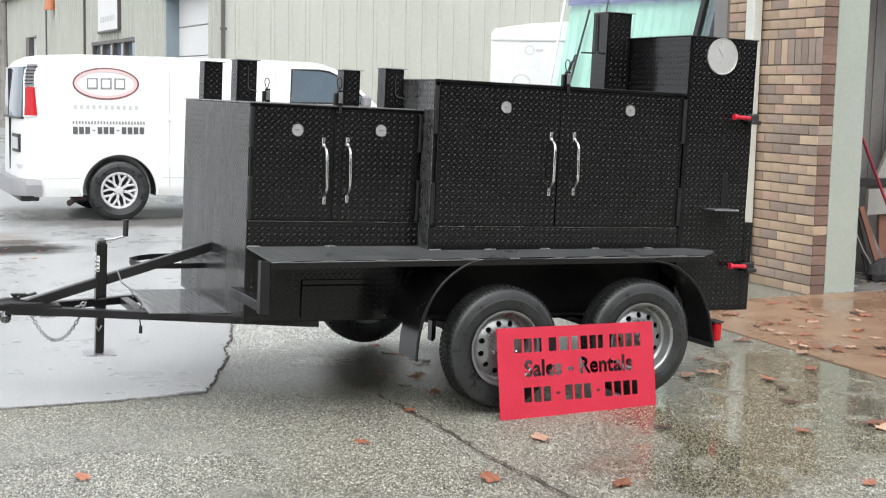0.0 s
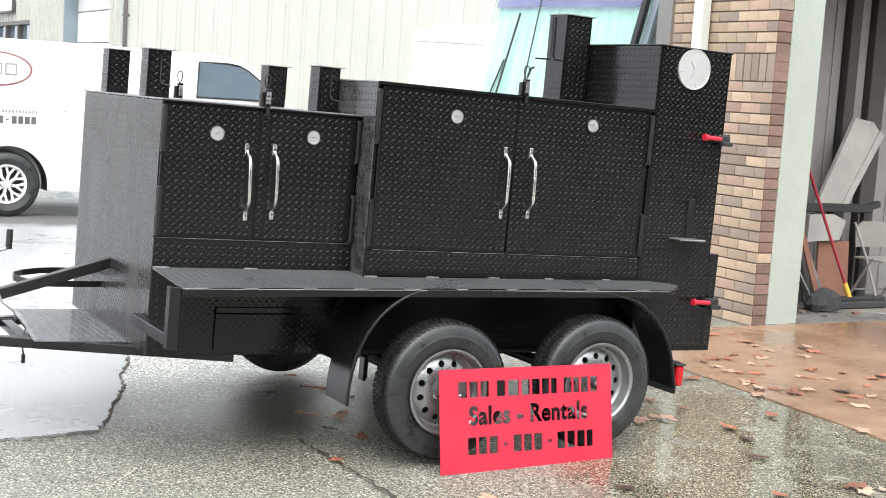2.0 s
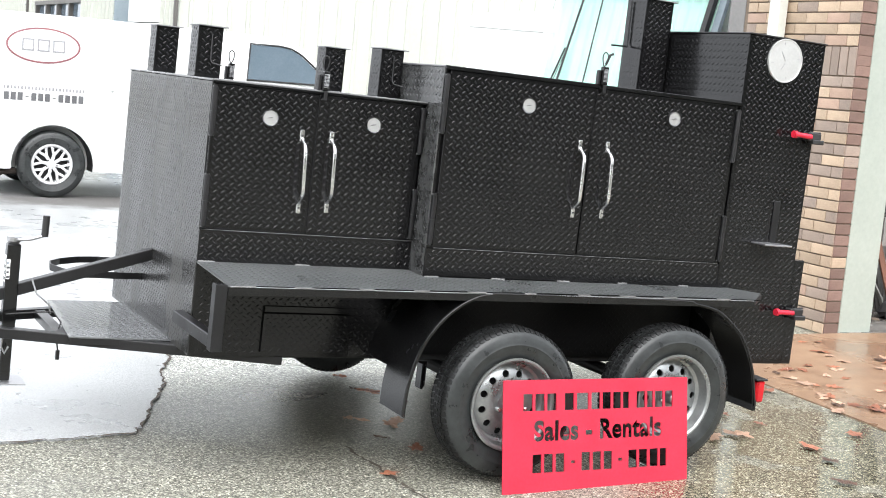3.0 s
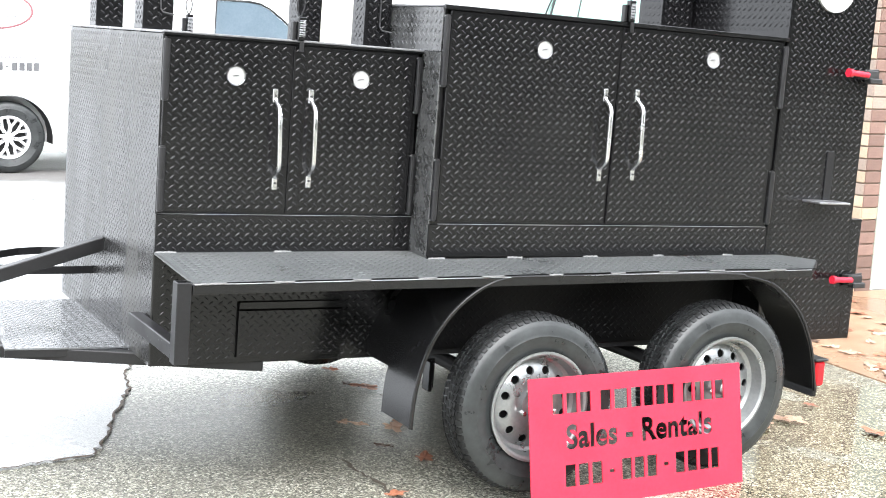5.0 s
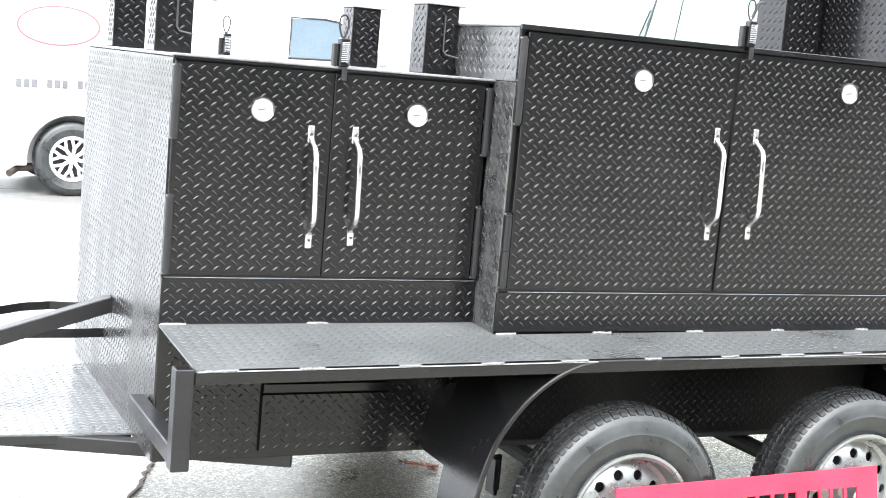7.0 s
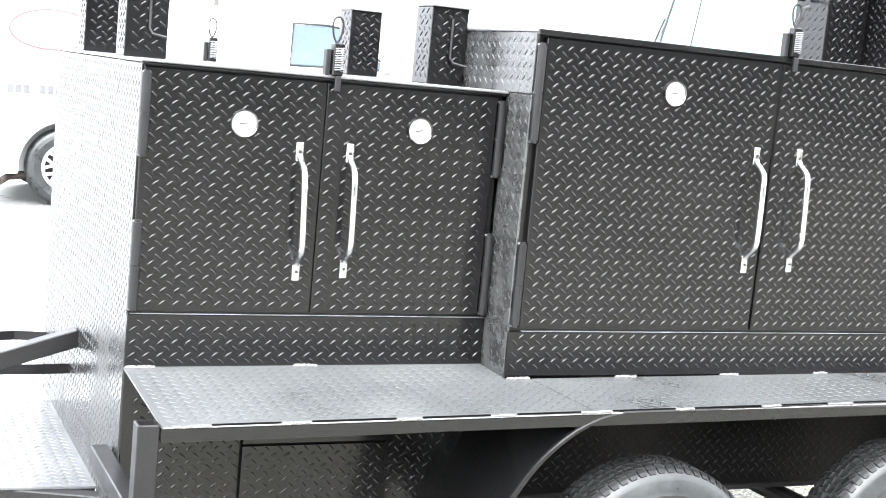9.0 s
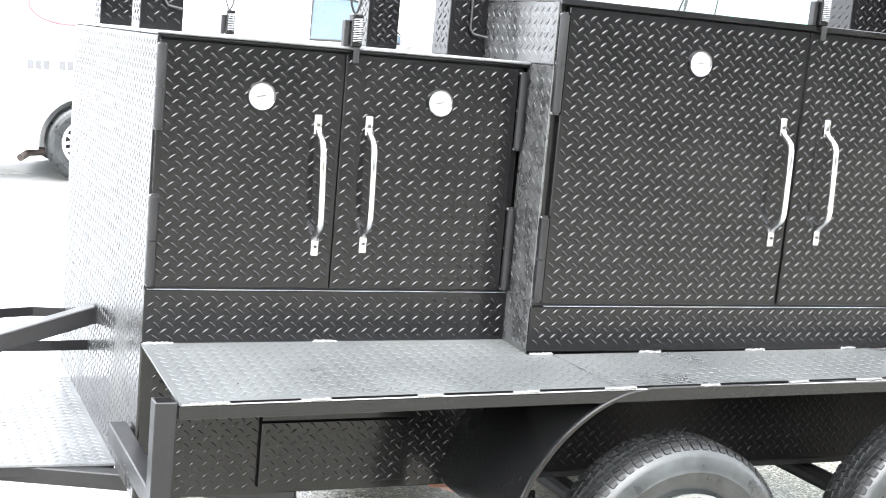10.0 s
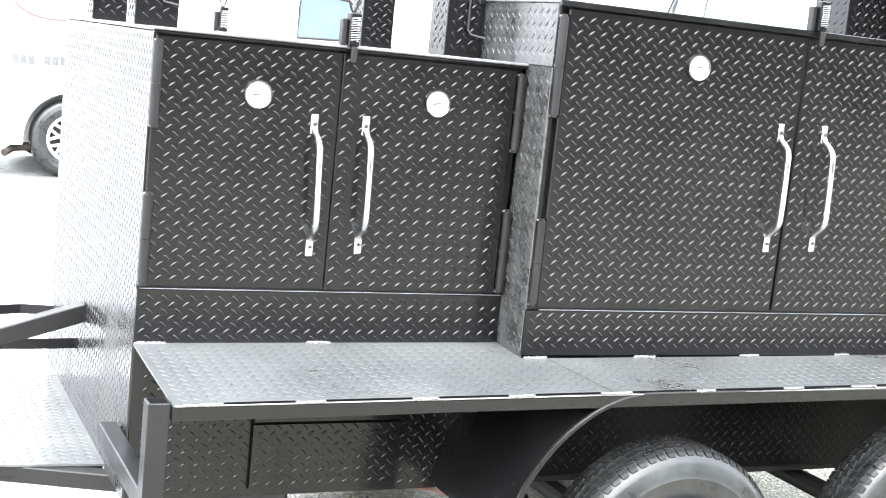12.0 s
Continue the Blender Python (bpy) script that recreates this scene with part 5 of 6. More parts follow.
    part("cooking_chamber", s, M_PLATE, tr, "black tread-plate cooking chamber")
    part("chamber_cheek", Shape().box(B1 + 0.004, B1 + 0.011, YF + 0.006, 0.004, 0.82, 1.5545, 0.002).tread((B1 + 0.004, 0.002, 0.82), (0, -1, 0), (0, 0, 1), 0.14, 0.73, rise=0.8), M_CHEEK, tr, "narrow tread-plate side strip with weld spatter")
    part("fascia", Shape().box(B1 + 0.004, B2, YF - 0.004, YF + 0.006, 0.828, 0.946, 0.002).tread((B1 + 0.004, YF - 0.004, 0.828), (1, 0, 0), (0, 0, 1), B2 - B1, 0.118, (0.07, 0.25)), M_PLATE, tr)
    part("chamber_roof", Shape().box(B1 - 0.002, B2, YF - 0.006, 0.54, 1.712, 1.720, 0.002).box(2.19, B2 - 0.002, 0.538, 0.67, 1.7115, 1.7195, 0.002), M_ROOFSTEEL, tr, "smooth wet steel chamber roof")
    part("roof_lip", Shape().box(B1 - 0.002, B2, YF - 0.017, YF - 0.0065, 1.7045, 1.7205, 0.002), M_FENDER, tr)
    d3 = door(0.972, 1.7065, YF, 0.955, 1.702, (0.03, 0.60), 0.0075)
    gauge(d3, 1.364, YF - 0.010, 1.592)
    handle(d3, 1.655, 1.652, YF - 0.010, 1.118, 1.467)
    d4 = door(1.7075, 2.502, YF, 0.955, 1.702, (0.4, 0.6))
    gauge(d4, 2.144, YF - 0.010, 1.607)
    handle(d4, 1.809, 1.798, YF - 0.010, 1.124, 1.471)
    part("astragal", Shape().box(1.7075, 1.768, YF - 0.0135, YF - 0.010, 0.957, 1.698, 0.001).tread((1.7075, YF - 0.0135, 0.957), (1, 0, 0), (0, 0, 1), 0.06, 0.74, (0.38, 0.5)), M_PLATE, d4)
    for z0, z1 in ((0.965, 1.175), (1.44, 1.68)):
        hinge(0.958, YF - 0.012, z0, z1)
        hinge(2.513, YF - 0.014, z0, z1)

    # fire box tower
    YT = 0.62
    s = Shape().box(B2 + 0.004, FB, YF - 0.004, YT, 0.46, 2.045, 0.003)
    s.tread((B2 + 0.004, YF - 0.004, 0.46), (1, 0, 0), (0, 0, 1), FB - B2 - 0.01, 1.585)
    s.tread((B2 + 0.004, YT, 1.73), (0, -1, 0), (0, 0, 1), YT - YF, 0.315)
    part("fire_box", s, M_PLATE, tr, "tall black tread-plate fire box")
    part("fire_box_roof", Shape().box(B2, FB + 0.006, YF - 0.01, YT + 0.01, 2.045, 2.052, 0.002), M_STEEL, tr)
    s = Shape().box(FB, 3.062, YF - 0.002, YT, 0.46, 0.985, 0.003).tread((FB - 0.01, YF - 0.002, 0.46), (1, 0, 0), (0, 0, 1), 0.075, 0.52)
    part("ash_box", s, M_PLATE, tr)
    # big dial
    dial = part("big_dial", Shape().lathe([(0.0, -0.008), (0.097, -0.008), (0.101, -0.011), (0.104, -0.010), (0.104, 0.0), (0.0, 0.0)], 56, pose(2.752, YF - 0.004, 1.943)), M_BIGDIAL, tr, "large pale round dial on the fire box", smooth=True)
    marks = Shape()
    for i in range(12):
        a = math.pi * 2 * i / 12 + 0.2
        if i % 3 == 0:
            marks.bar((2.752 + math.cos(a) * 0.075, YF - 0.0135, 1.943 + math.sin(a) * 0.075), (2.752 + math.cos(a) * 0.088, YF - 0.0135, 1.943 + math.sin(a) * 0.088), 0.003, 0.002, (0, 1, 0), 0.0003)
    part("mark", marks, M_GALV, dial)
    part("pointer", Shape().bar((2.752, YF - 0.0135, 1.943), (2.721, YF - 0.0135, 1.986), 0.003, 0.002, (0, 1, 0), 0.0003).bar((2.752, YF - 0.0135, 1.931), (2.731, YF - 0.0135, 1.901), 0.004, 0.002, (0, 1, 0), 0.0003), M_GALV, dial)
    # bracket tray
    tray = part("bracket", Shape().box(2.70, 2.872, YF - 0.11, YF - 0.004, 1.058, 1.066, 0.002), M_GALV, tr, "small bare-metal tray on the fire box")
    part("back_plate", Shape().box(2.81, 2.85, YF - 0.012, YF - 0.004, 1.066, 1.27, 0.002), M_STEEL, tray)
    for z, dx in ((1.598, 0.0), (0.727, 0.045)):
        c = part("toggle_latch", Shape().box(2.93 + dx, 3.012 + dx, YF - 0.05, YF - 0.004, z - 0.02, z + 0.02, 0.004).box(2.955 + dx, 3.025 + dx, YF - 0.06, YF - 0.02, z - 0.035, z - 0.012, 0.004), M_BLACKPL, tr, "black toggle latch with a red grip")
        part("grip", Shape().tube([(2.832 + dx, YF - 0.055, z + 0.004), (2.945 + dx, YF - 0.05, z)], 0.012, 12).tube([(2.827 + dx, YF - 0.055, z + 0.004), (2.845 + dx, YF - 0.055, z + 0.003)], 0.018, 12), M_RED, c, "red rubber grip", smooth=True)
        part("arm", Shape().bar((2.94 + dx, YF - 0.045, z + 0.018), (3.02 + dx, YF - 0.03, z + 0.024), 0.012, 0.008), M_STEEL, c)

    # smoke stacks
    def stack(x, y, w, z0, z1, damper):
        st = part("smokestack", Shape().box(x, x + w, y, y + w, z0, z1, 0.002).tread((x, y, z0), (1, 0, 0), (0, 0, 1), w, z1 - z0).tread((x, y + w, z0), (0, -1, 0), (0, 0, 1), w, z1 - z0), M_PLATE, tr, "square black tread-plate smokestack")
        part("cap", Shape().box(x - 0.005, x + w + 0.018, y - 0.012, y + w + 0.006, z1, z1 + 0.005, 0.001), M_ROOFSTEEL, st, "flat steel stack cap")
        if damper:
            part("damper_rod", Shape().tube([(x + w * 0.55, y - 0.006, z1 - 0.03), (x + w * 0.55, y - 0.008, z0 + 0.075), (x + w * 0.62, y - 0.014, z0 + 0.062), (x + w * 0.95, y - 0.03, z0 + 0.055)], 0.0035, 8), M_STEEL, st, "bent wire damper handle", smooth=True)
    stack(0.011, 0.30, 0.108, 1.556, 1.768, True)
    stack(0.028, 1.03, 0.108, 1.556, 1.768, False)
    stack(0.832, 0.262, 0.110, 1.556, 1.768, True)
    stack(0.882, 1.045, 0.108, 1.556, 1.768, False)
    stack(2.346, 0.46, 0.168, 1.72, 2.193, False)
    part("damper_rod", Shape().tube([(2.337, 0.58, 2.18), (2.336, 0.575, 1.965), (2.328, 0.57, 1.95), (2.22, 0.54, 1.945)], 0.005, 8), M_STEEL, tr, smooth=True)

    # spring latches on the roof edges
    def roof_latch(x, y, z):
        l = part("spring_latch", Shape().box(x - 0.014, x + 0.014, y - 0.026, y + 0.002, z, z + 0.08, 0.003), M_FENDER, tr, "black spring door latch on the roof edge")
        coil = Shape()
        coil.tube([(x + 0.0105 * math.cos(a), y - 0.029 + 0.005 * math.sin(a), z + 0.012 + a * 0.0009) for a in (k * 0.6 for k in range(105))], 0.0016, 5)
        part("spring", coil, M_GALV, l)
        part("bracket", Shape().box(x - 0.028, x - 0.0155, y - 0.012, y + 0.01, z, z + 0.064, 0.002), M_STEEL, l)
        part("tongue", Shape().box(x - 0.006, x + 0.009, y - 0.030, y - 0.022, z - 0.038, z, 0.002), M_STEEL, l)
        part("ring", Shape().tube([(x - 0.004 + 0.013 * math.sin(a) * (1 - 0.35 * math.cos(a)), y - 0.012, z + 0.112 - 0.031 * math.cos(a)) for a in (2 * math.pi * k / 20 for k in range(20))], 0.003, 6, True), M_STEEL, l)
    roof_latch(0.468, -0.006, 1.556)
    roof_latch(0.495, 1.325, 1.556)
    roof_latch(1.728, YF - 0.006, 1.720)
    part("latch_rod", Shape().tube([(1.735, YF - 0.01, 1.81), (1.752, YF - 0.012, 1.855), (1.768, YF - 0.01, 1.86)], 0.006, 8), M_STEEL, tr, smooth=True)

    # side shelf: it falls a little towards its outer edge, more so at the tongue end
    def on_shelf(x, y):
        back, front = 0.8225 + 0.0055 * x, min(0.7985 + 0.0118 * x, 0.823)
        return back + (front - back) * min(max(-y / 0.43, 0.0), 1.0)

    def laid(x, y, z):
        return x, y, z - 0.815 + on_shelf(x, y)

    outline = [(0.0, -0.002), (0.0, -0.429), (2.53, -0.429), (2.71, -0.26), (2.60, YF - 0.006), (B1 + 0.004, YF - 0.006), (B1 + 0.002, -0.006)]
    s = Shape().prism(outline[::-1], "z", 0.809, 0.815)
    s.tread((0.0, -0.43, 0.815), (1, 0, 0), (0, 1, 0), 2.6, 0.43, keep=lambda a, b: b < (0.415 if a < B1 else 0.27) and a < 2.5, rise=0.65)
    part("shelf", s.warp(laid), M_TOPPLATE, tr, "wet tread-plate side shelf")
    part("shelf_joint", Shape().box(1.02, 1.0225, -0.427, YF - 0.008, 0.8148, 0.8156, 0.0002).warp(lambda x, y, z: laid(x + (-0.152 - y) * 0.12, y, z)), M_UNDER, tr, "dark butt joint between two shelf plates")
    part("shelf_rail", Shape().box(0.0, 2.53, -0.432, -0.402, 0.778, 0.8085, 0.002).warp(laid), M_FENDER, tr, "black angle rail under the shelf edge")
    part("shelf_rail", Shape().bar((2.53, -0.42, 0.797), (2.70, -0.265, 0.797), 0.02, 0.027).warp(laid), M_STEEL, tr)

    def bead(x0, x1, y, z, r):
        """A lumpy run of weld."""
        n, rings = max(8, int((x1 - x0) / 0.0035)), []
        for i in range(n + 1):
            k = r * (rng.uniform(0.75, 1.25) if 0 < i < n else 0.2)
            dy, dz = rng.uniform(-0.3, 0.3) * r, rng.uniform(-0.3, 0.3) * r
            rings.append([(x0 + (x1 - x0) * i / n, y + dy + k * math.cos(c), z + dz + k * math.sin(c)) for c in (2 * math.pi * j / 8 for j in range(8))])
        s = Shape().loft(rings).warp(laid)
        part("weld", s, M_WELD, tr, "bright weld bead", smooth=True)
    x = 0.02
    while x < 2.5:
        w = rng.uniform(0.05, 0.09)
        bead(x, x + w, -0.4315, 0.8115, 0.0034)
        gap = rng.uniform(0.13, 0.25)
        part("shelf_slot", Shape().box(x + w, x + w + gap, -0.4325, -0.4285, 0.8118, 0.8155, 0.0006).warp(laid), M_SLOT, tr, "black strip standing in for the shaded slot between two welds")
        x += w + gap
    # Bright strip laid on as the glint of the shelf's front edge.
    part("edge_strip", Shape().box(0.004, 2.525, -0.4335, -0.4285, 0.8082, 0.8115, 0.001).warp(laid), M_GALV, tr, "bright metal strip standing in for the glint along the shelf edge")
    part("door_sill", Shape().box(0.006, B1, -0.0065, 0.004, 0.9525, 0.9545, 0.0006), M_GALV, tr, "bare steel strip under the doors")
    part("door_sill", Shape().box(0.985, B2 - 0.01, YF - 0.0065, YF + 0.004, 0.9465, 0.9485, 0.0006), M_GALV, tr, "bare steel strip under the doors")
    for x, y in ((0.0, -0.012), (0.42, -0.012), (0.952, YF - 0.012), (1.28, YF - 0.012), (1.62, YF - 0.012), (1.95, YF - 0.012), (2.3, YF - 0.012)):
        bead(x, x + rng.uniform(0.05, 0.08), y + 0.003, 0.8165, 0.0042)
    part("shelf_post", carved(Shape().box(-0.050, -0.004, -0.432, -0.384, 0.543, 0.80, 0.002), Shape().box(-0.0455, -0.0085, -0.4275, -0.3885, 0.57, 0.9, 0.001), "shelf_post", M_STEEL), None, tr, "hollow square corner post, open at the top")
    part("side_bar", Shape().box(-0.049, -0.005, -0.384, 0.10, 0.552, 0.602, 0.003), M_STEEL, tr)
    for i in range(5):
        y, z, k = rng.uniform(-0.33, 0.05), rng.uniform(0.56, 0.595), rng.uniform(0.002, 0.004)
        part("scuff", Shape().box(-0.050, -0.0488, y, y + k, z, z + k, 0.0004), M_WELD, tr)

    # lower body under the shelf
    s = Shape().box(B1 + 0.002, 2.6, 0.02, 0.04, 0.445, 0.81, 0.002).tread((B1 + 0.01, 0.02, 0.445), (1, 0, 0), (0, 0, 1), 1.62, 0.35, rise=0.62)
    part("lower_panel", s, M_SHADEPLATE, tr, "shaded tread-plate panel under the shelf")
    hatch = part("hatch", Shape().box(0.309, 0.694, -0.003, 0.006, 0.452, 0.617, 0.0015).tread((0.309, -0.003, 0.452), (1, 0, 0), (0, 0, 1), 0.385, 0.165, (0.4, 0.35), rise=0.8), M_PLATE, tr, "small drop-down hatch")
    part("hatch_lip", Shape().box(0.309, 0.694, -0.005, 0.006, 0.622, 0.648, 0.0015), M_PLATE, hatch)
    part("hatch_slit", Shape().box(0.305, 0.698, -0.0006, 0.006, 0.6175, 0.6215, 0.0005), M_SLOT, tr, "dark gap over the hatch")
    part("hatch_slit", Shape().box(0.3045, 0.3085, -0.0006, 0.006, 0.452, 0.648, 0.0005), M_SLOT, tr, "dark gap beside the hatch")
    part("floor_pan", Shape().box(0.3, 2.6, 0.04, YB, 0.42, 0.45, 0.002), M_UNDER, tr)

    # tongue
    for ye in (0.03, 1.30):
        part("tongue_beam", Shape().bar((-0.90, 0.59 if ye < 0.6 else 0.73, 0.4155), (0.42, ye, 0.4155), 0.05, 0.043), M_STEEL, tr, "black A-frame tongue beam")
    part("cross_member", Shape().bar((-0.42, 0.42, 0.413), (-0.42, 0.92, 0.413), 0.05, 0.04), M_STEEL, tr)
    part("platform", Shape().prism([(-0.42, 0.283), (0.0, 0.25), (0.0, 1.12), (-0.35, 1.12)], "z", 0.438, 0.444).tread((-0.42, 0.25, 0.444), (1, 0, 0), (0, 1, 0), 0.42, 0.87, keep=lambda a, b: b > 0.05 - 0.08 * a and a > 0.02 + 0.085 * b, rise=0.8), M_WETPLATE, tr, "wet tread-plate tongue platform")
    part("platform_skirt", Shape().prism([(-0.418, 0.287), (-0.002, 0.254), (-0.002, 0.260), (-0.418, 0.293)], "z", 0.412, 0.438), M_STEEL, tr)
    part("tongue_brace", Shape().bar((-0.985, 0.66, 0.4395), (0.004, 0.68, 0.748), 0.05, 0.05), M_STEEL, tr, "black sloping tongue brace")
    loop = [(0.0, 1.26, 0.62), (-0.1, 1.28, 0.62), (-0.2, 1.25, 0.62), (-0.3, 1.17, 0.62), (-0.36, 1.08, 0.62), (-0.375, 0.98, 0.62), (-0.34, 0.86, 0.62), (-0.25, 0.81, 0.62), (-0.1, 0.81, 0.62), (0.0, 0.82, 0.62)]
    rings = []
    for i, (x, y, z) in enumerate(loop):
        a, b = loop[max(i - 1, 0)], loop[min(i + 1, len(loop) - 1)]
        d = math.hypot(b[0] - a[0], b[1] - a[1])
        nx, ny = -(b[1] - a[1]) / d * 0.003, (b[0] - a[0]) / d * 0.003
        rings.append([(x + nx, y + ny, z - 0.015), (x - nx, y - ny, z - 0.015), (x - nx, y - ny, z + 0.015), (x + nx, y + ny, z + 0.015)])
    strap = Shape().loft(rings)
    part("bottle_ring", strap, M_STEEL, tr, "bent flat-bar bottle ring")
    coupler = part("coupler", Shape().loft([[(x, 0.66 + r * math.cos(a), z + r * 0.8 * math.sin(a)) for a in (2 * math.pi * k / 14 for k in range(14))] for x, r, z in ((-1.14, 0.02, 0.435), (-1.12, 0.04, 0.44), (-1.07, 0.045, 0.445), (-1.0, 0.035, 0.44), (-0.9, 0.04, 0.43))]), M_STEEL, tr, "ball coupler", smooth=True)
    part("coupler_channel", Shape().prism([(-1.09, 0.628), (-0.82, 0.535), (-0.82, 0.785), (-1.09, 0.692)], "z", 0.3925, 0.449), M_STEEL, coupler)
    part("lock_pin", Shape().tube([(-1.19, 0.66, 0.385), (-1.10, 0.66, 0.385)], 0.011, 12), M_BEZEL, coupler, smooth=True)
    part("latch_lever", Shape().box(-1.06, -0.98, 0.645, 0.675, 0.488, 0.50, 0.003).bar((-1.03, 0.66, 0.475), (-0.93, 0.66, 0.5), 0.02, 0.012).box(-1.05, -1.03, 0.65, 0.67, 0.47, 0.49), M_BLACKPL, coupler)
    part("ball", Shape().lathe([(0.0, -0.03), (0.02, -0.028), (0.03, -0.01), (0.03, 0.01), (0.018, 0.028), (0.018, 0.05), (0.0, 0.05)], 20, pose(-1.085, 0.66, 0.375, 90)), M_BEZEL, coupler, smooth=True)
    jack = part("tongue_jack", Shape().box(-0.622, -0.578, 0.638, 0.682, 0.172, 0.52, 0.004).box(-0.628, -0.572, 0.632, 0.688, 0.40, 0.765, 0.004), M_FENDER, tr, "black square-tube tongue jack with a crank")
    part("foot_plate", Shape().box(-0.68, -0.52, 0.58, 0.74, 0.165, 0.172, 0.002), M_GALV, jack)
    part("gear_cap", Shape().lathe([(0.0, 0.0), (0.02, 0.0), (0.03, 0.012), (0.03, 0.03), (0.0, 0.035)], 16, pose(-0.60, 0.66, 0.765, 90)), M_GALV, jack, smooth=True)
    crank = part("crank", Shape().tube([(-0.60, 0.645, 0.785), (-0.585, 0.63, 0.787), (-0.54, 0.63, 0.79), (-0.48, 0.63, 0.81)], 0.007, 8), M_GALV, jack, smooth=True)
    part("crank_grip", Shape().tube([(-0.48, 0.63, 0.805), (-0.478, 0.63, 0.895)], 0.015, 12), M_BLACKPL, crank, smooth=True)
    sticker = part("sticker", Shape().box(-0.6286, -0.6278, 0.645, 0.675, 0.60, 0.715, 0.0002).box(-0.6276, -0.612, 0.6314, 0.6322, 0.615, 0.70, 0.0002), M_WHITEDOOR, jack, "white wrap-round warning sticker")
    for k in range(4):
        part("print", Shape().box(-0.6290, -0.6285, 0.648, 0.672 - 0.006 * (k % 2), 0.607 + 0.026 * k, 0.620 + 0.026 * k, 0.0001).box(-0.626, -0.6135 - 0.003 * (k % 2), 0.6311, 0.6315, 0.62 + 0.02 * k, 0.629 + 0.02 * k, 0.0001), M_RVGREY if k == 3 else M_INK, sticker)

    def chain(ax, ay, az, bx, by, bz, sag, n):
        ch = Shape()
        pts = [Vector((ax + (bx - ax) * t, ay + (by - ay) * t, az + (bz - az) * t - sag * 4 * t * (1 - t))) for t in (i / n for i in range(n + 1))]
        for i in range(n):
            a, b = pts[i], pts[i + 1]
            d = (b - a).normalized()
            side = Vector((0, 1, 0)) if i % 2 else d.cross(Vector((0, 1, 0))).normalized()
            mid, half, wide = (a + b) / 2, (b - a).length * 0.62, 0.0085
            ch.tube([mid + d * half * math.cos(t) + side * wide * math.sin(t) for t in (2 * math.pi * k / 10 for k in range(10))], 0.0033, 5, True)
        part("safety_chain", ch, M_GALV, tr, "hanging zinc safety chain")
    chain(-0.965, 0.60, 0.40, -0.69, 0.57, 0.46, 0.17, 32)
    chain(-0.95, 0.59, 0.40, -0.70, 0.56, 0.46, 0.035, 17)
    part("chain_hook", Shape().tube([(-0.625, 0.60, 0.40), (-0.63, 0.598, 0.33), (-0.615, 0.598, 0.30), (-0.60, 0.6, 0.33)], 0.005, 8), M_GALV, tr, smooth=True)
    part("wiring", Shape().tube([(-0.62, 0.6, 0.47), (-0.5, 0.56, 0.49), (-0.44, 0.52, 0.5), (-0.41, 0.5, 0.46), (-0.43, 0.48, 0.40), (-0.42, 0.47, 0.345)], 0.0035, 8), M_STEEL, tr, smooth=True)
    part("wiring", Shape().tube([(-0.52, 0.62, 0.62), (-0.50, 0.6, 0.56), (-0.45, 0.58, 0.52), (-0.44, 0.58, 0.48)], 0.004, 8), M_GALV, tr, smooth=True)
    part("plug", Shape().tube([(-0.42, 0.47, 0.345), (-0.42, 0.47, 0.305)], 0.009, 8), M_BLACKPL, tr)

    # fenders and wheels, near side then far side
    prof = [(0.785, 0.285), (0.789, 0.373), (0.80, 0.45), (0.82, 0.525), (0.853, 0.602), (0.91, 0.68), (0.975, 0.738), (1.04, 0.776), (1.12, 0.80), (1.26, 0.806), (2.08, 0.806), (2.2, 0.793), (2.32, 0.768), (2.412, 0.714), (2.486, 0.65), (2.538, 0.575), (2.582, 0.478), (2.620, 0.323)]
    dense = []
    for i in range(len(prof) - 1):
        p = [Vector((*prof[min(max(i + k, 0), len(prof) - 1)], 0)) for k in (-1, 0, 1, 2)]
        for j in range(5):
            t = j / 5
            q = 0.5 * (2 * p[1] + (p[2] - p[0]) * t + (2 * p[0] - 5 * p[1] + 4 * p[2] - p[3]) * t * t + (3 * p[1] - p[0] - 3 * p[2] + p[3]) * t ** 3)
            dense.append((q.x, q.y))
    prof = dense + [prof[-1]]
    for y0, y1 in ((-0.428, -0.20), (1.40, 1.628)):
        inner = [(x + (0.01 if x < 1.66 else -0.01), z - 0.006) for x, z in prof]
        s = Shape()
        n = len(prof)
        v = [(x, y, z) for y in (y0, y1) for x, z in prof] + [(x, y, z) for y in (y0, y1) for x, z in inner]
        f = []
        for i in range(n - 1):
            f += [(i, i + 1, n + i + 1, n + i), (2 * n + i, 3 * n + i, 3 * n + i + 1, 2 * n + i + 1), (i, 2 * n + i, 2 * n + i + 1, i + 1), (n + i, n + i + 1, 3 * n + i + 1, 3 * n + i)]
        fen = part("fender", s.add(v, f), M_FENDER, tr, "black rolled tandem fender", smooth=True)
        edge = y0 if y0 < 0 else y1
        part("fender_bead", Shape().tube([(x, edge, z) for x, z in prof], 0.006, 8), M_FENDER, fen, smooth=True)
        part("fender_end", Shape().box(2.608, 2.63, y0, y1, 0.295, 0.345, 0.002), M_FENDER, fen)
    # the sheet runs on from the fender to the body above the frame
    up = [(x, z) for x, z in prof if z > 0.44 and x < 1.2]
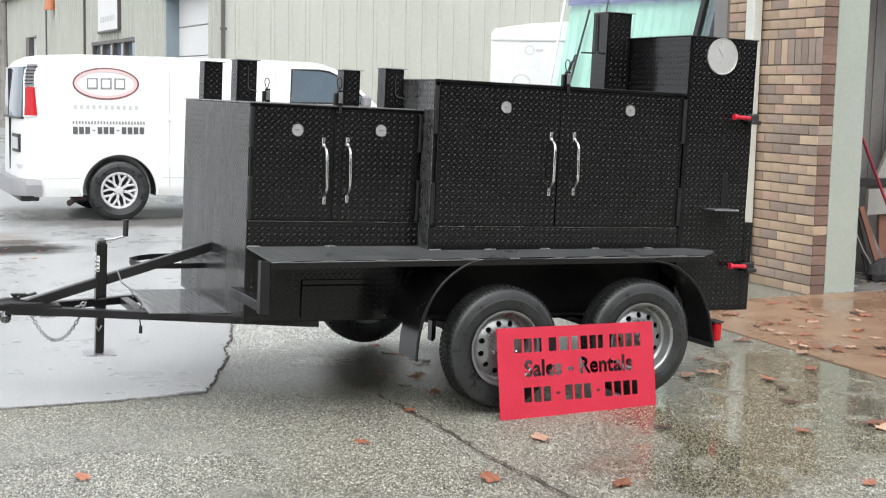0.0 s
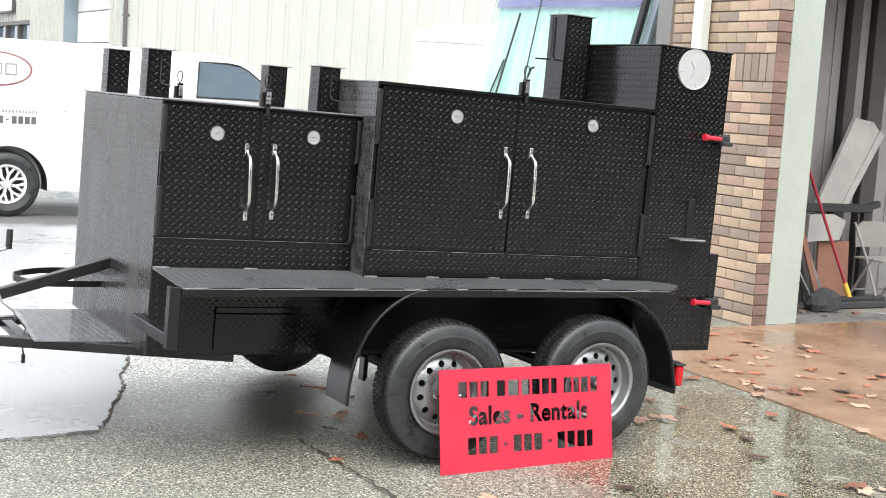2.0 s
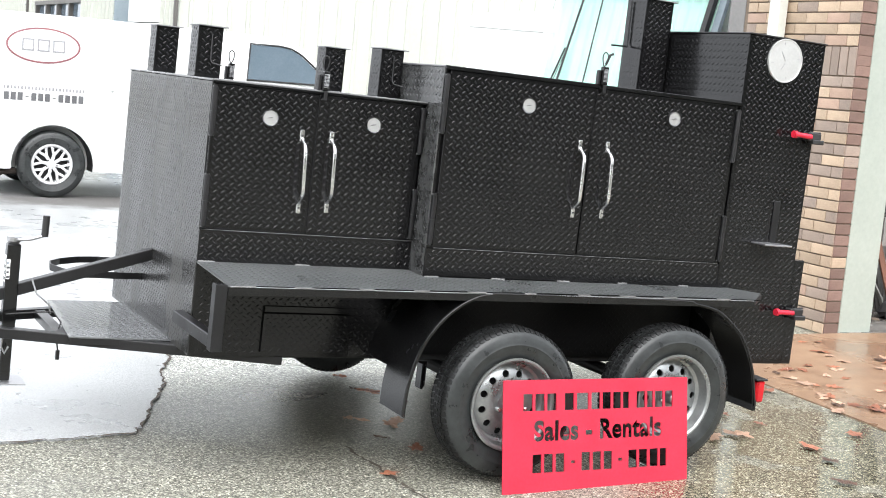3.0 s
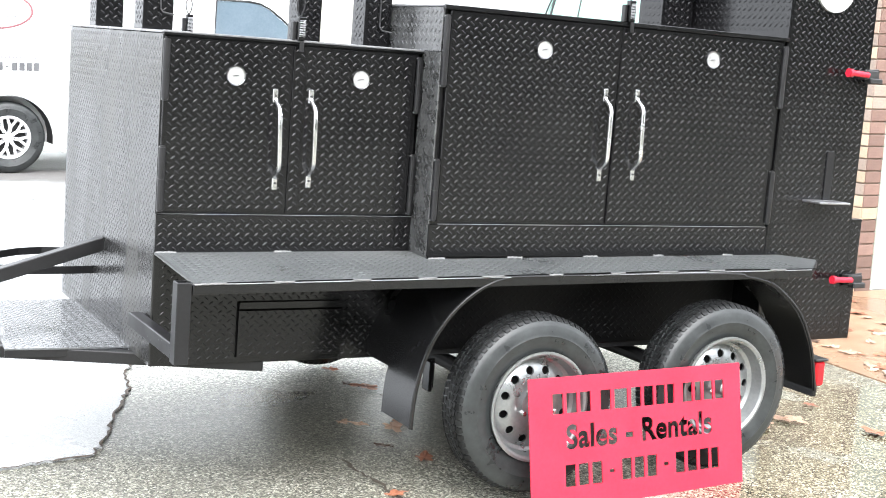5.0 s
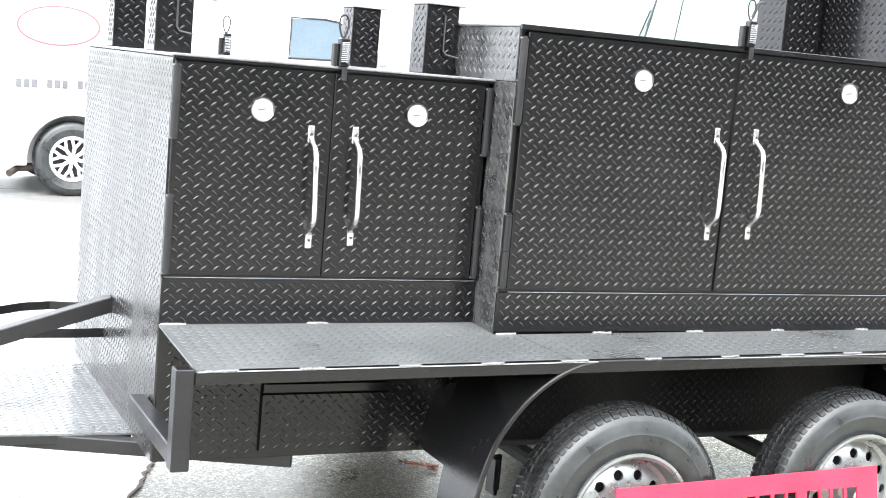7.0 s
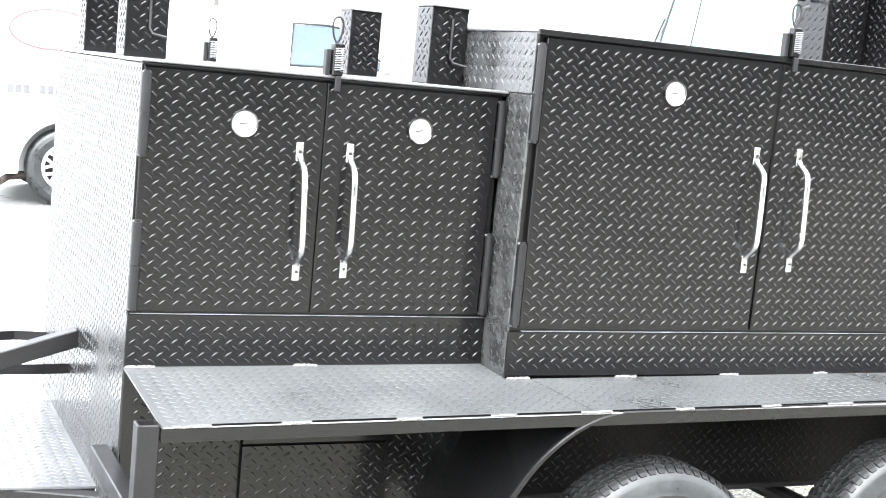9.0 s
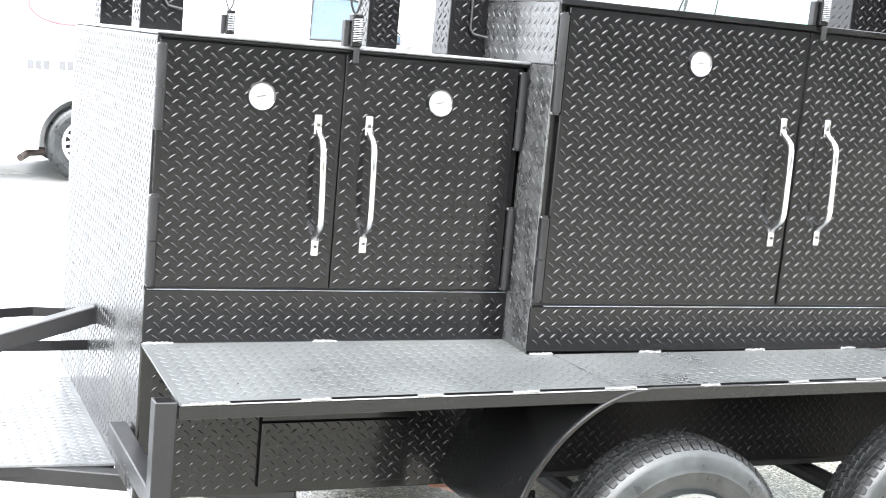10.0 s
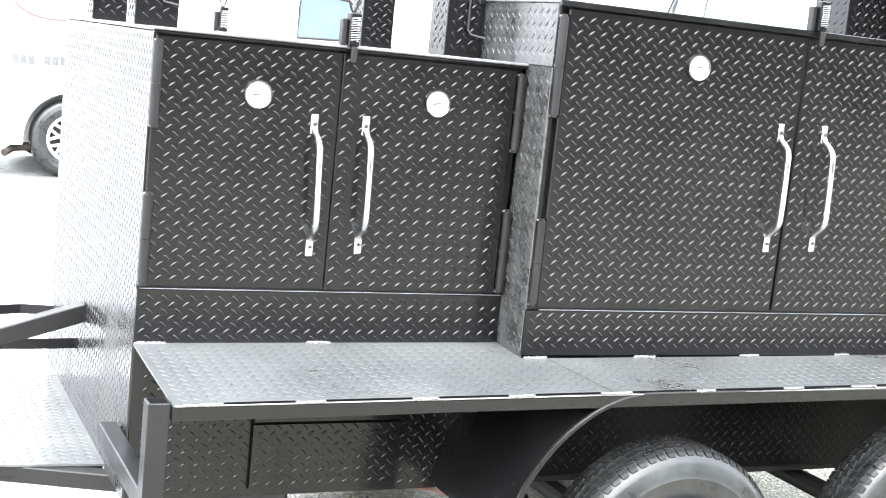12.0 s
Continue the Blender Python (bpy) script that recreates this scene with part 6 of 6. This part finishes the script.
    for y0, y1 in ((-0.20, 0.018), (1.34, 1.40)):
        v = [(x + d, y, z - e) for d, e in ((0.0, 0.0), (0.004, 0.003)) for y in (y0, y1) for x, z in up]
        n = len(up)
        f = [(i, i + 1, n + i + 1, n + i) for i in range(n - 1)] + [(3 * n + i, 3 * n + i + 1, 2 * n + i + 1, 2 * n + i) for i in range(n - 1)]
        part("skirt_plate", Shape().add(v, f), M_FENDER, tr, "smooth black sheet before the wheels", smooth=True)
    lamp = part("tail_light", Shape().box(2.662, 2.712, -0.385, -0.33, 0.322, 0.428, 0.01), M_LENS, tr, "red trailer tail light")
    part("lamp_bracket", Shape().box(2.61, 2.716, -0.33, -0.295, 0.33, 0.44, 0.003).box(2.65, 2.718, -0.39, -0.3, 0.428, 0.438, 0.003), M_BLACKPL, lamp)
    part("rear_beam", Shape().box(2.6, 2.78, -0.1, 1.3, 0.40, 0.46, 0.003), M_UNDER, tr)
    tyre = tyre_shape(0.322, 0.168, 0.192).mesh("tyre", M_TYRE, True)
    dish = [(0.207, -0.088), (0.214, -0.094), (0.214, -0.100), (0.205, -0.101), (0.196, -0.094), (0.19, -0.070), (0.184, -0.040), (0.170, -0.030), (0.150, -0.045), (0.10, -0.062), (0.085, -0.062), (0.045, -0.045), (0.045, -0.036), (0.085, -0.052), (0.10, -0.053), (0.150, -0.036), (0.170, -0.02), (0.19, 0.08), (0.207, 0.088)]
    tread = tread_shape(0.322, 0.168, 72).mesh("tread", M_TREAD)
    holes = Shape()
    for i in range(12):
        a = math.pi * 2 * i / 12
        holes.lathe([(0.0, -0.1), (0.0155, -0.1), (0.0155, 0.05), (0.0, 0.05)], 14, pose(math.cos(a) * 0.128, 0, math.sin(a) * 0.128))
    dish = [(r * 0.94, y * 0.85) for r, y in dish]
    rim = carved(Shape().lathe(dish, 64, None, True), holes, "rim", M_RIM, True)
    for x, y, z, face in ((1.284, -0.374, 0.339, 0), (2.124, -0.374, 0.364, 0), (1.284, 1.56, 0.339, 180), (2.124, 1.56, 0.364, 180)):
        wheel = new("wheel")
        wheel.parent = tr
        wheel.matrix_basis = pose(x, y, z, 0, 13 * x, face)
        part("tyre", tyre, None, wheel)
        tagged(part("tread", tread, None, wheel), kind="stuff")
        part("rim", rim, None, wheel, "silver modular steel rim with round holes")
        part("hub", Shape().lathe([(0.0, -0.098), (0.022, -0.098), (0.03, -0.09), (0.032, -0.045), (0.05, -0.04), (0.05, 0.06), (0.0, 0.06)], 24), M_GALV, wheel, smooth=True)
        part("drum", Shape().lathe([(0.0, 0.0), (0.165, 0.0), (0.165, 0.06), (0.0, 0.06)], 32), M_UNDER, wheel)
        for i in range(5):
            a = math.pi * 2 * i / 5
            part("lug_nut", Shape().lathe([(0.0, -0.085), (0.009, -0.082), (0.011, -0.06), (0.0, -0.06)], 6, pose(math.cos(a) * 0.065, 0, math.sin(a) * 0.065)), M_CHROME, wheel)
    for x, z in ((1.284, 0.339), (2.124, 0.364)):
        part("axle", Shape().tube([(x, -0.3, z), (x, 1.5, z)], 0.03, 12), M_UNDER, tr)
    part("hanger_bracket", Shape().box(0.985, 1.0, -0.17, -0.12, 0.335, 0.447, 0.003).box(0.985, 1.03, -0.125, -0.115, 0.335, 0.447, 0.003), M_FENDER, tr)
    part("spring_hanger", Shape().box(1.2, 2.15, 0.3, 0.35, 0.36, 0.42, 0.004).box(1.62, 1.7, 0.3, 0.36, 0.30, 0.45, 0.004), M_UNDER, tr)
    # grit and spatter on the shelf, thickest in its inner corner
    for i in range(46):
        x, y = (rng.gauss(0.93, 0.07), rng.uniform(-0.2, -0.015)) if i < 14 else (rng.uniform(0.1, 2.5), rng.uniform(-0.41, -0.16))
        if x > B1 - 0.006 and y > YF - 0.012:
            y = YF - 0.012 - (y - YF) * 0.3
        k = rng.uniform(0.0014, 0.004)
        part("spatter", Shape().box(x, x + k, y, y + k, 0.8148, 0.8148 + k * 0.7, 0.0004).warp(laid), M_RUST if i % 3 == 0 else M_WELD, tr)
    # weld spatter on the cheek beside the doors
    for i in range(60):
        a, z = rng.uniform(YF + 0.02, -0.012), rng.uniform(0.83, 1.5)
        if rng.random() < 0.5:
            z = rng.uniform(1.0, 1.25)
        k = rng.uniform(0.0012, 0.0032)
        part("spatter", Shape().box(B1 + 0.0025, B1 + 0.0045, a, a + k, z, z + k, 0.0004), M_WELD, tr)


build_smoker()


# ---- sign leaning on the wheels ----
def build_sign():
    sg = thing("sign_board", "red board with stencil-cut lettering, leaning on the tyres", "sign")
    bl, br, tl = (TILT @ Vector(p) for p in ((1.211, -0.572, 0.0), (2.184, -0.545, 0.013), (1.192, -0.487, 0.464)))
    ex = (br - bl).normalized()
    ez = (tl - bl - ex * (tl - bl).dot(ex)).normalized()
    ey = ez.cross(ex)
    W, H = (br - bl).length, (tl - bl).length
    m = Matrix.Translation((bl.x, bl.y, 0.002)) @ Matrix((ex, ey, ez)).transposed().to_4x4()
    holes = []

    def bars(x0, x1, y, widths, h, gap=0.22):
        total = sum(abs(w) for w in widths)
        x, u = x0, (x1 - x0) / total
        for w in widths:
            if w > 0:
                hh = h * (0.16 if w == 0.5 else 1.0)
                holes.append((x + u * w * gap / 2, y - hh / 2, x + u * w * (1 - gap / 2), y + hh / 2))
            x += u * abs(w)
    bars(W * 0.095, W * 0.92, H * 0.80, (1, 1, 1, -0.5, 1, 1.3, 1, 0.95, 0.9, 0.7, -0.5, 1, 0.7, 0.95, 0.9), 0.072)
    bars(W * 0.145, W * 0.885, H * 0.255, (1, 1, 1, -0.4, 0.5, -0.4, 1, 1, 1, -0.4, 0.5, -0.4, 1, 1, 1, 0.8), 0.078)
    me = stencil(W, H, 0.006, "Sales - Rentals", 0.114, (W * 0.505, H * 0.535), 0.95, 0.0048, holes)
    me.materials.clear()
    me.materials.append(M_SIGN)
    board = part("board", me, None, sg)
    board.matrix_basis = pose(0, 0, 0, 90)
    sg.matrix_world = m


build_sign()


# ---- fallen leaves ----
def build_leaves():
    rng = random.Random(21)
    shapes = []
    for k in range(4):
        n, v = 22, [(0, 0, 0.006)]
        for i in range(n):
            a = 2 * math.pi * i / n
            r = (0.035 + 0.02 * abs(math.sin(a * 2.5 + k))) * (1.35 if abs(a - math.pi) < 0.5 else 1.0) * rng.uniform(0.85, 1.1)
            v.append((r * math.cos(a) * 1.3, r * math.sin(a), 0.003 + 0.016 * rng.random() * abs(math.sin(a + k))))
        s = Shape().add(v, [(0, i + 1, (i + 1) % n + 1) for i in range(n)])
        s.tube([(-0.06, 0, 0.006), (-0.1, 0.01, 0.004)], 0.0016, 4)
        shapes.append(s.mesh("leaf", M_LEAF))
    spots = [(-0.94, -0.85), (0.38, -0.73), (1.23, -0.97), (1.19, -1.76), (2.22, -2.15), (0.69, -1.49), (4.37, 0.38), (4.12, 0.68), (2.92, 0.06), (2.96, 0.02), (3.01, -1.33), (3.18, -0.26), (3.22, 0.19), (2.91, -0.78), (1.92, -1.01), (2.55, -1.31), (4.36, -0.06), (4.67, 1.4), (4.15, 0.44), (1.14, 0.1), (0.85, -0.23), (1.05, 0.3), (1.33, 1.47), (1.36, 1.12), (1.30, 1.20), (1.03, 0.64), (1.08, 0.60), (1.2, 0.51), (1.26, 0.56), (1.42, 0.9)]
    for i in range(46):
        spots.append((rng.uniform(4.0, 5.7), rng.uniform(-0.8, 2.2)))
    for i in range(24):
        spots.append((4.0 + abs(rng.gauss(0, 0.6)), rng.uniform(-0.2, 1.9)))
    for i in range(12):
        spots.append((rng.uniform(2.7, 4.2), rng.uniform(-1.6, 1.6)))
    for i in range(14):
        spots.append((rng.gauss(-0.35, 0.3), rng.gauss(7.3, 0.35)))
    for x, y in spots:
        ob = new("leaf", rng.choice(shapes))
        pick = rng.random()
        if pick < 0.5:
            ob.material_slots[0].link = "OBJECT"
            ob.material_slots[0].material = M_LEAFPALE if pick < 0.34 else M_LEAFDARK
        k = rng.uniform(0.5, 0.92) * (0.6 if y > 5 else 1.0)
        ob.matrix_world = pose(x, y, 0.009, rng.uniform(-4, 4), rng.uniform(-4, 4), rng.uniform(0, 360)) @ Matrix.Diagonal((k, k, k, 1))
        tagged(ob, "curled wet brown leaf lying on the paving", "leaf", "fallen leaves")


build_leaves()
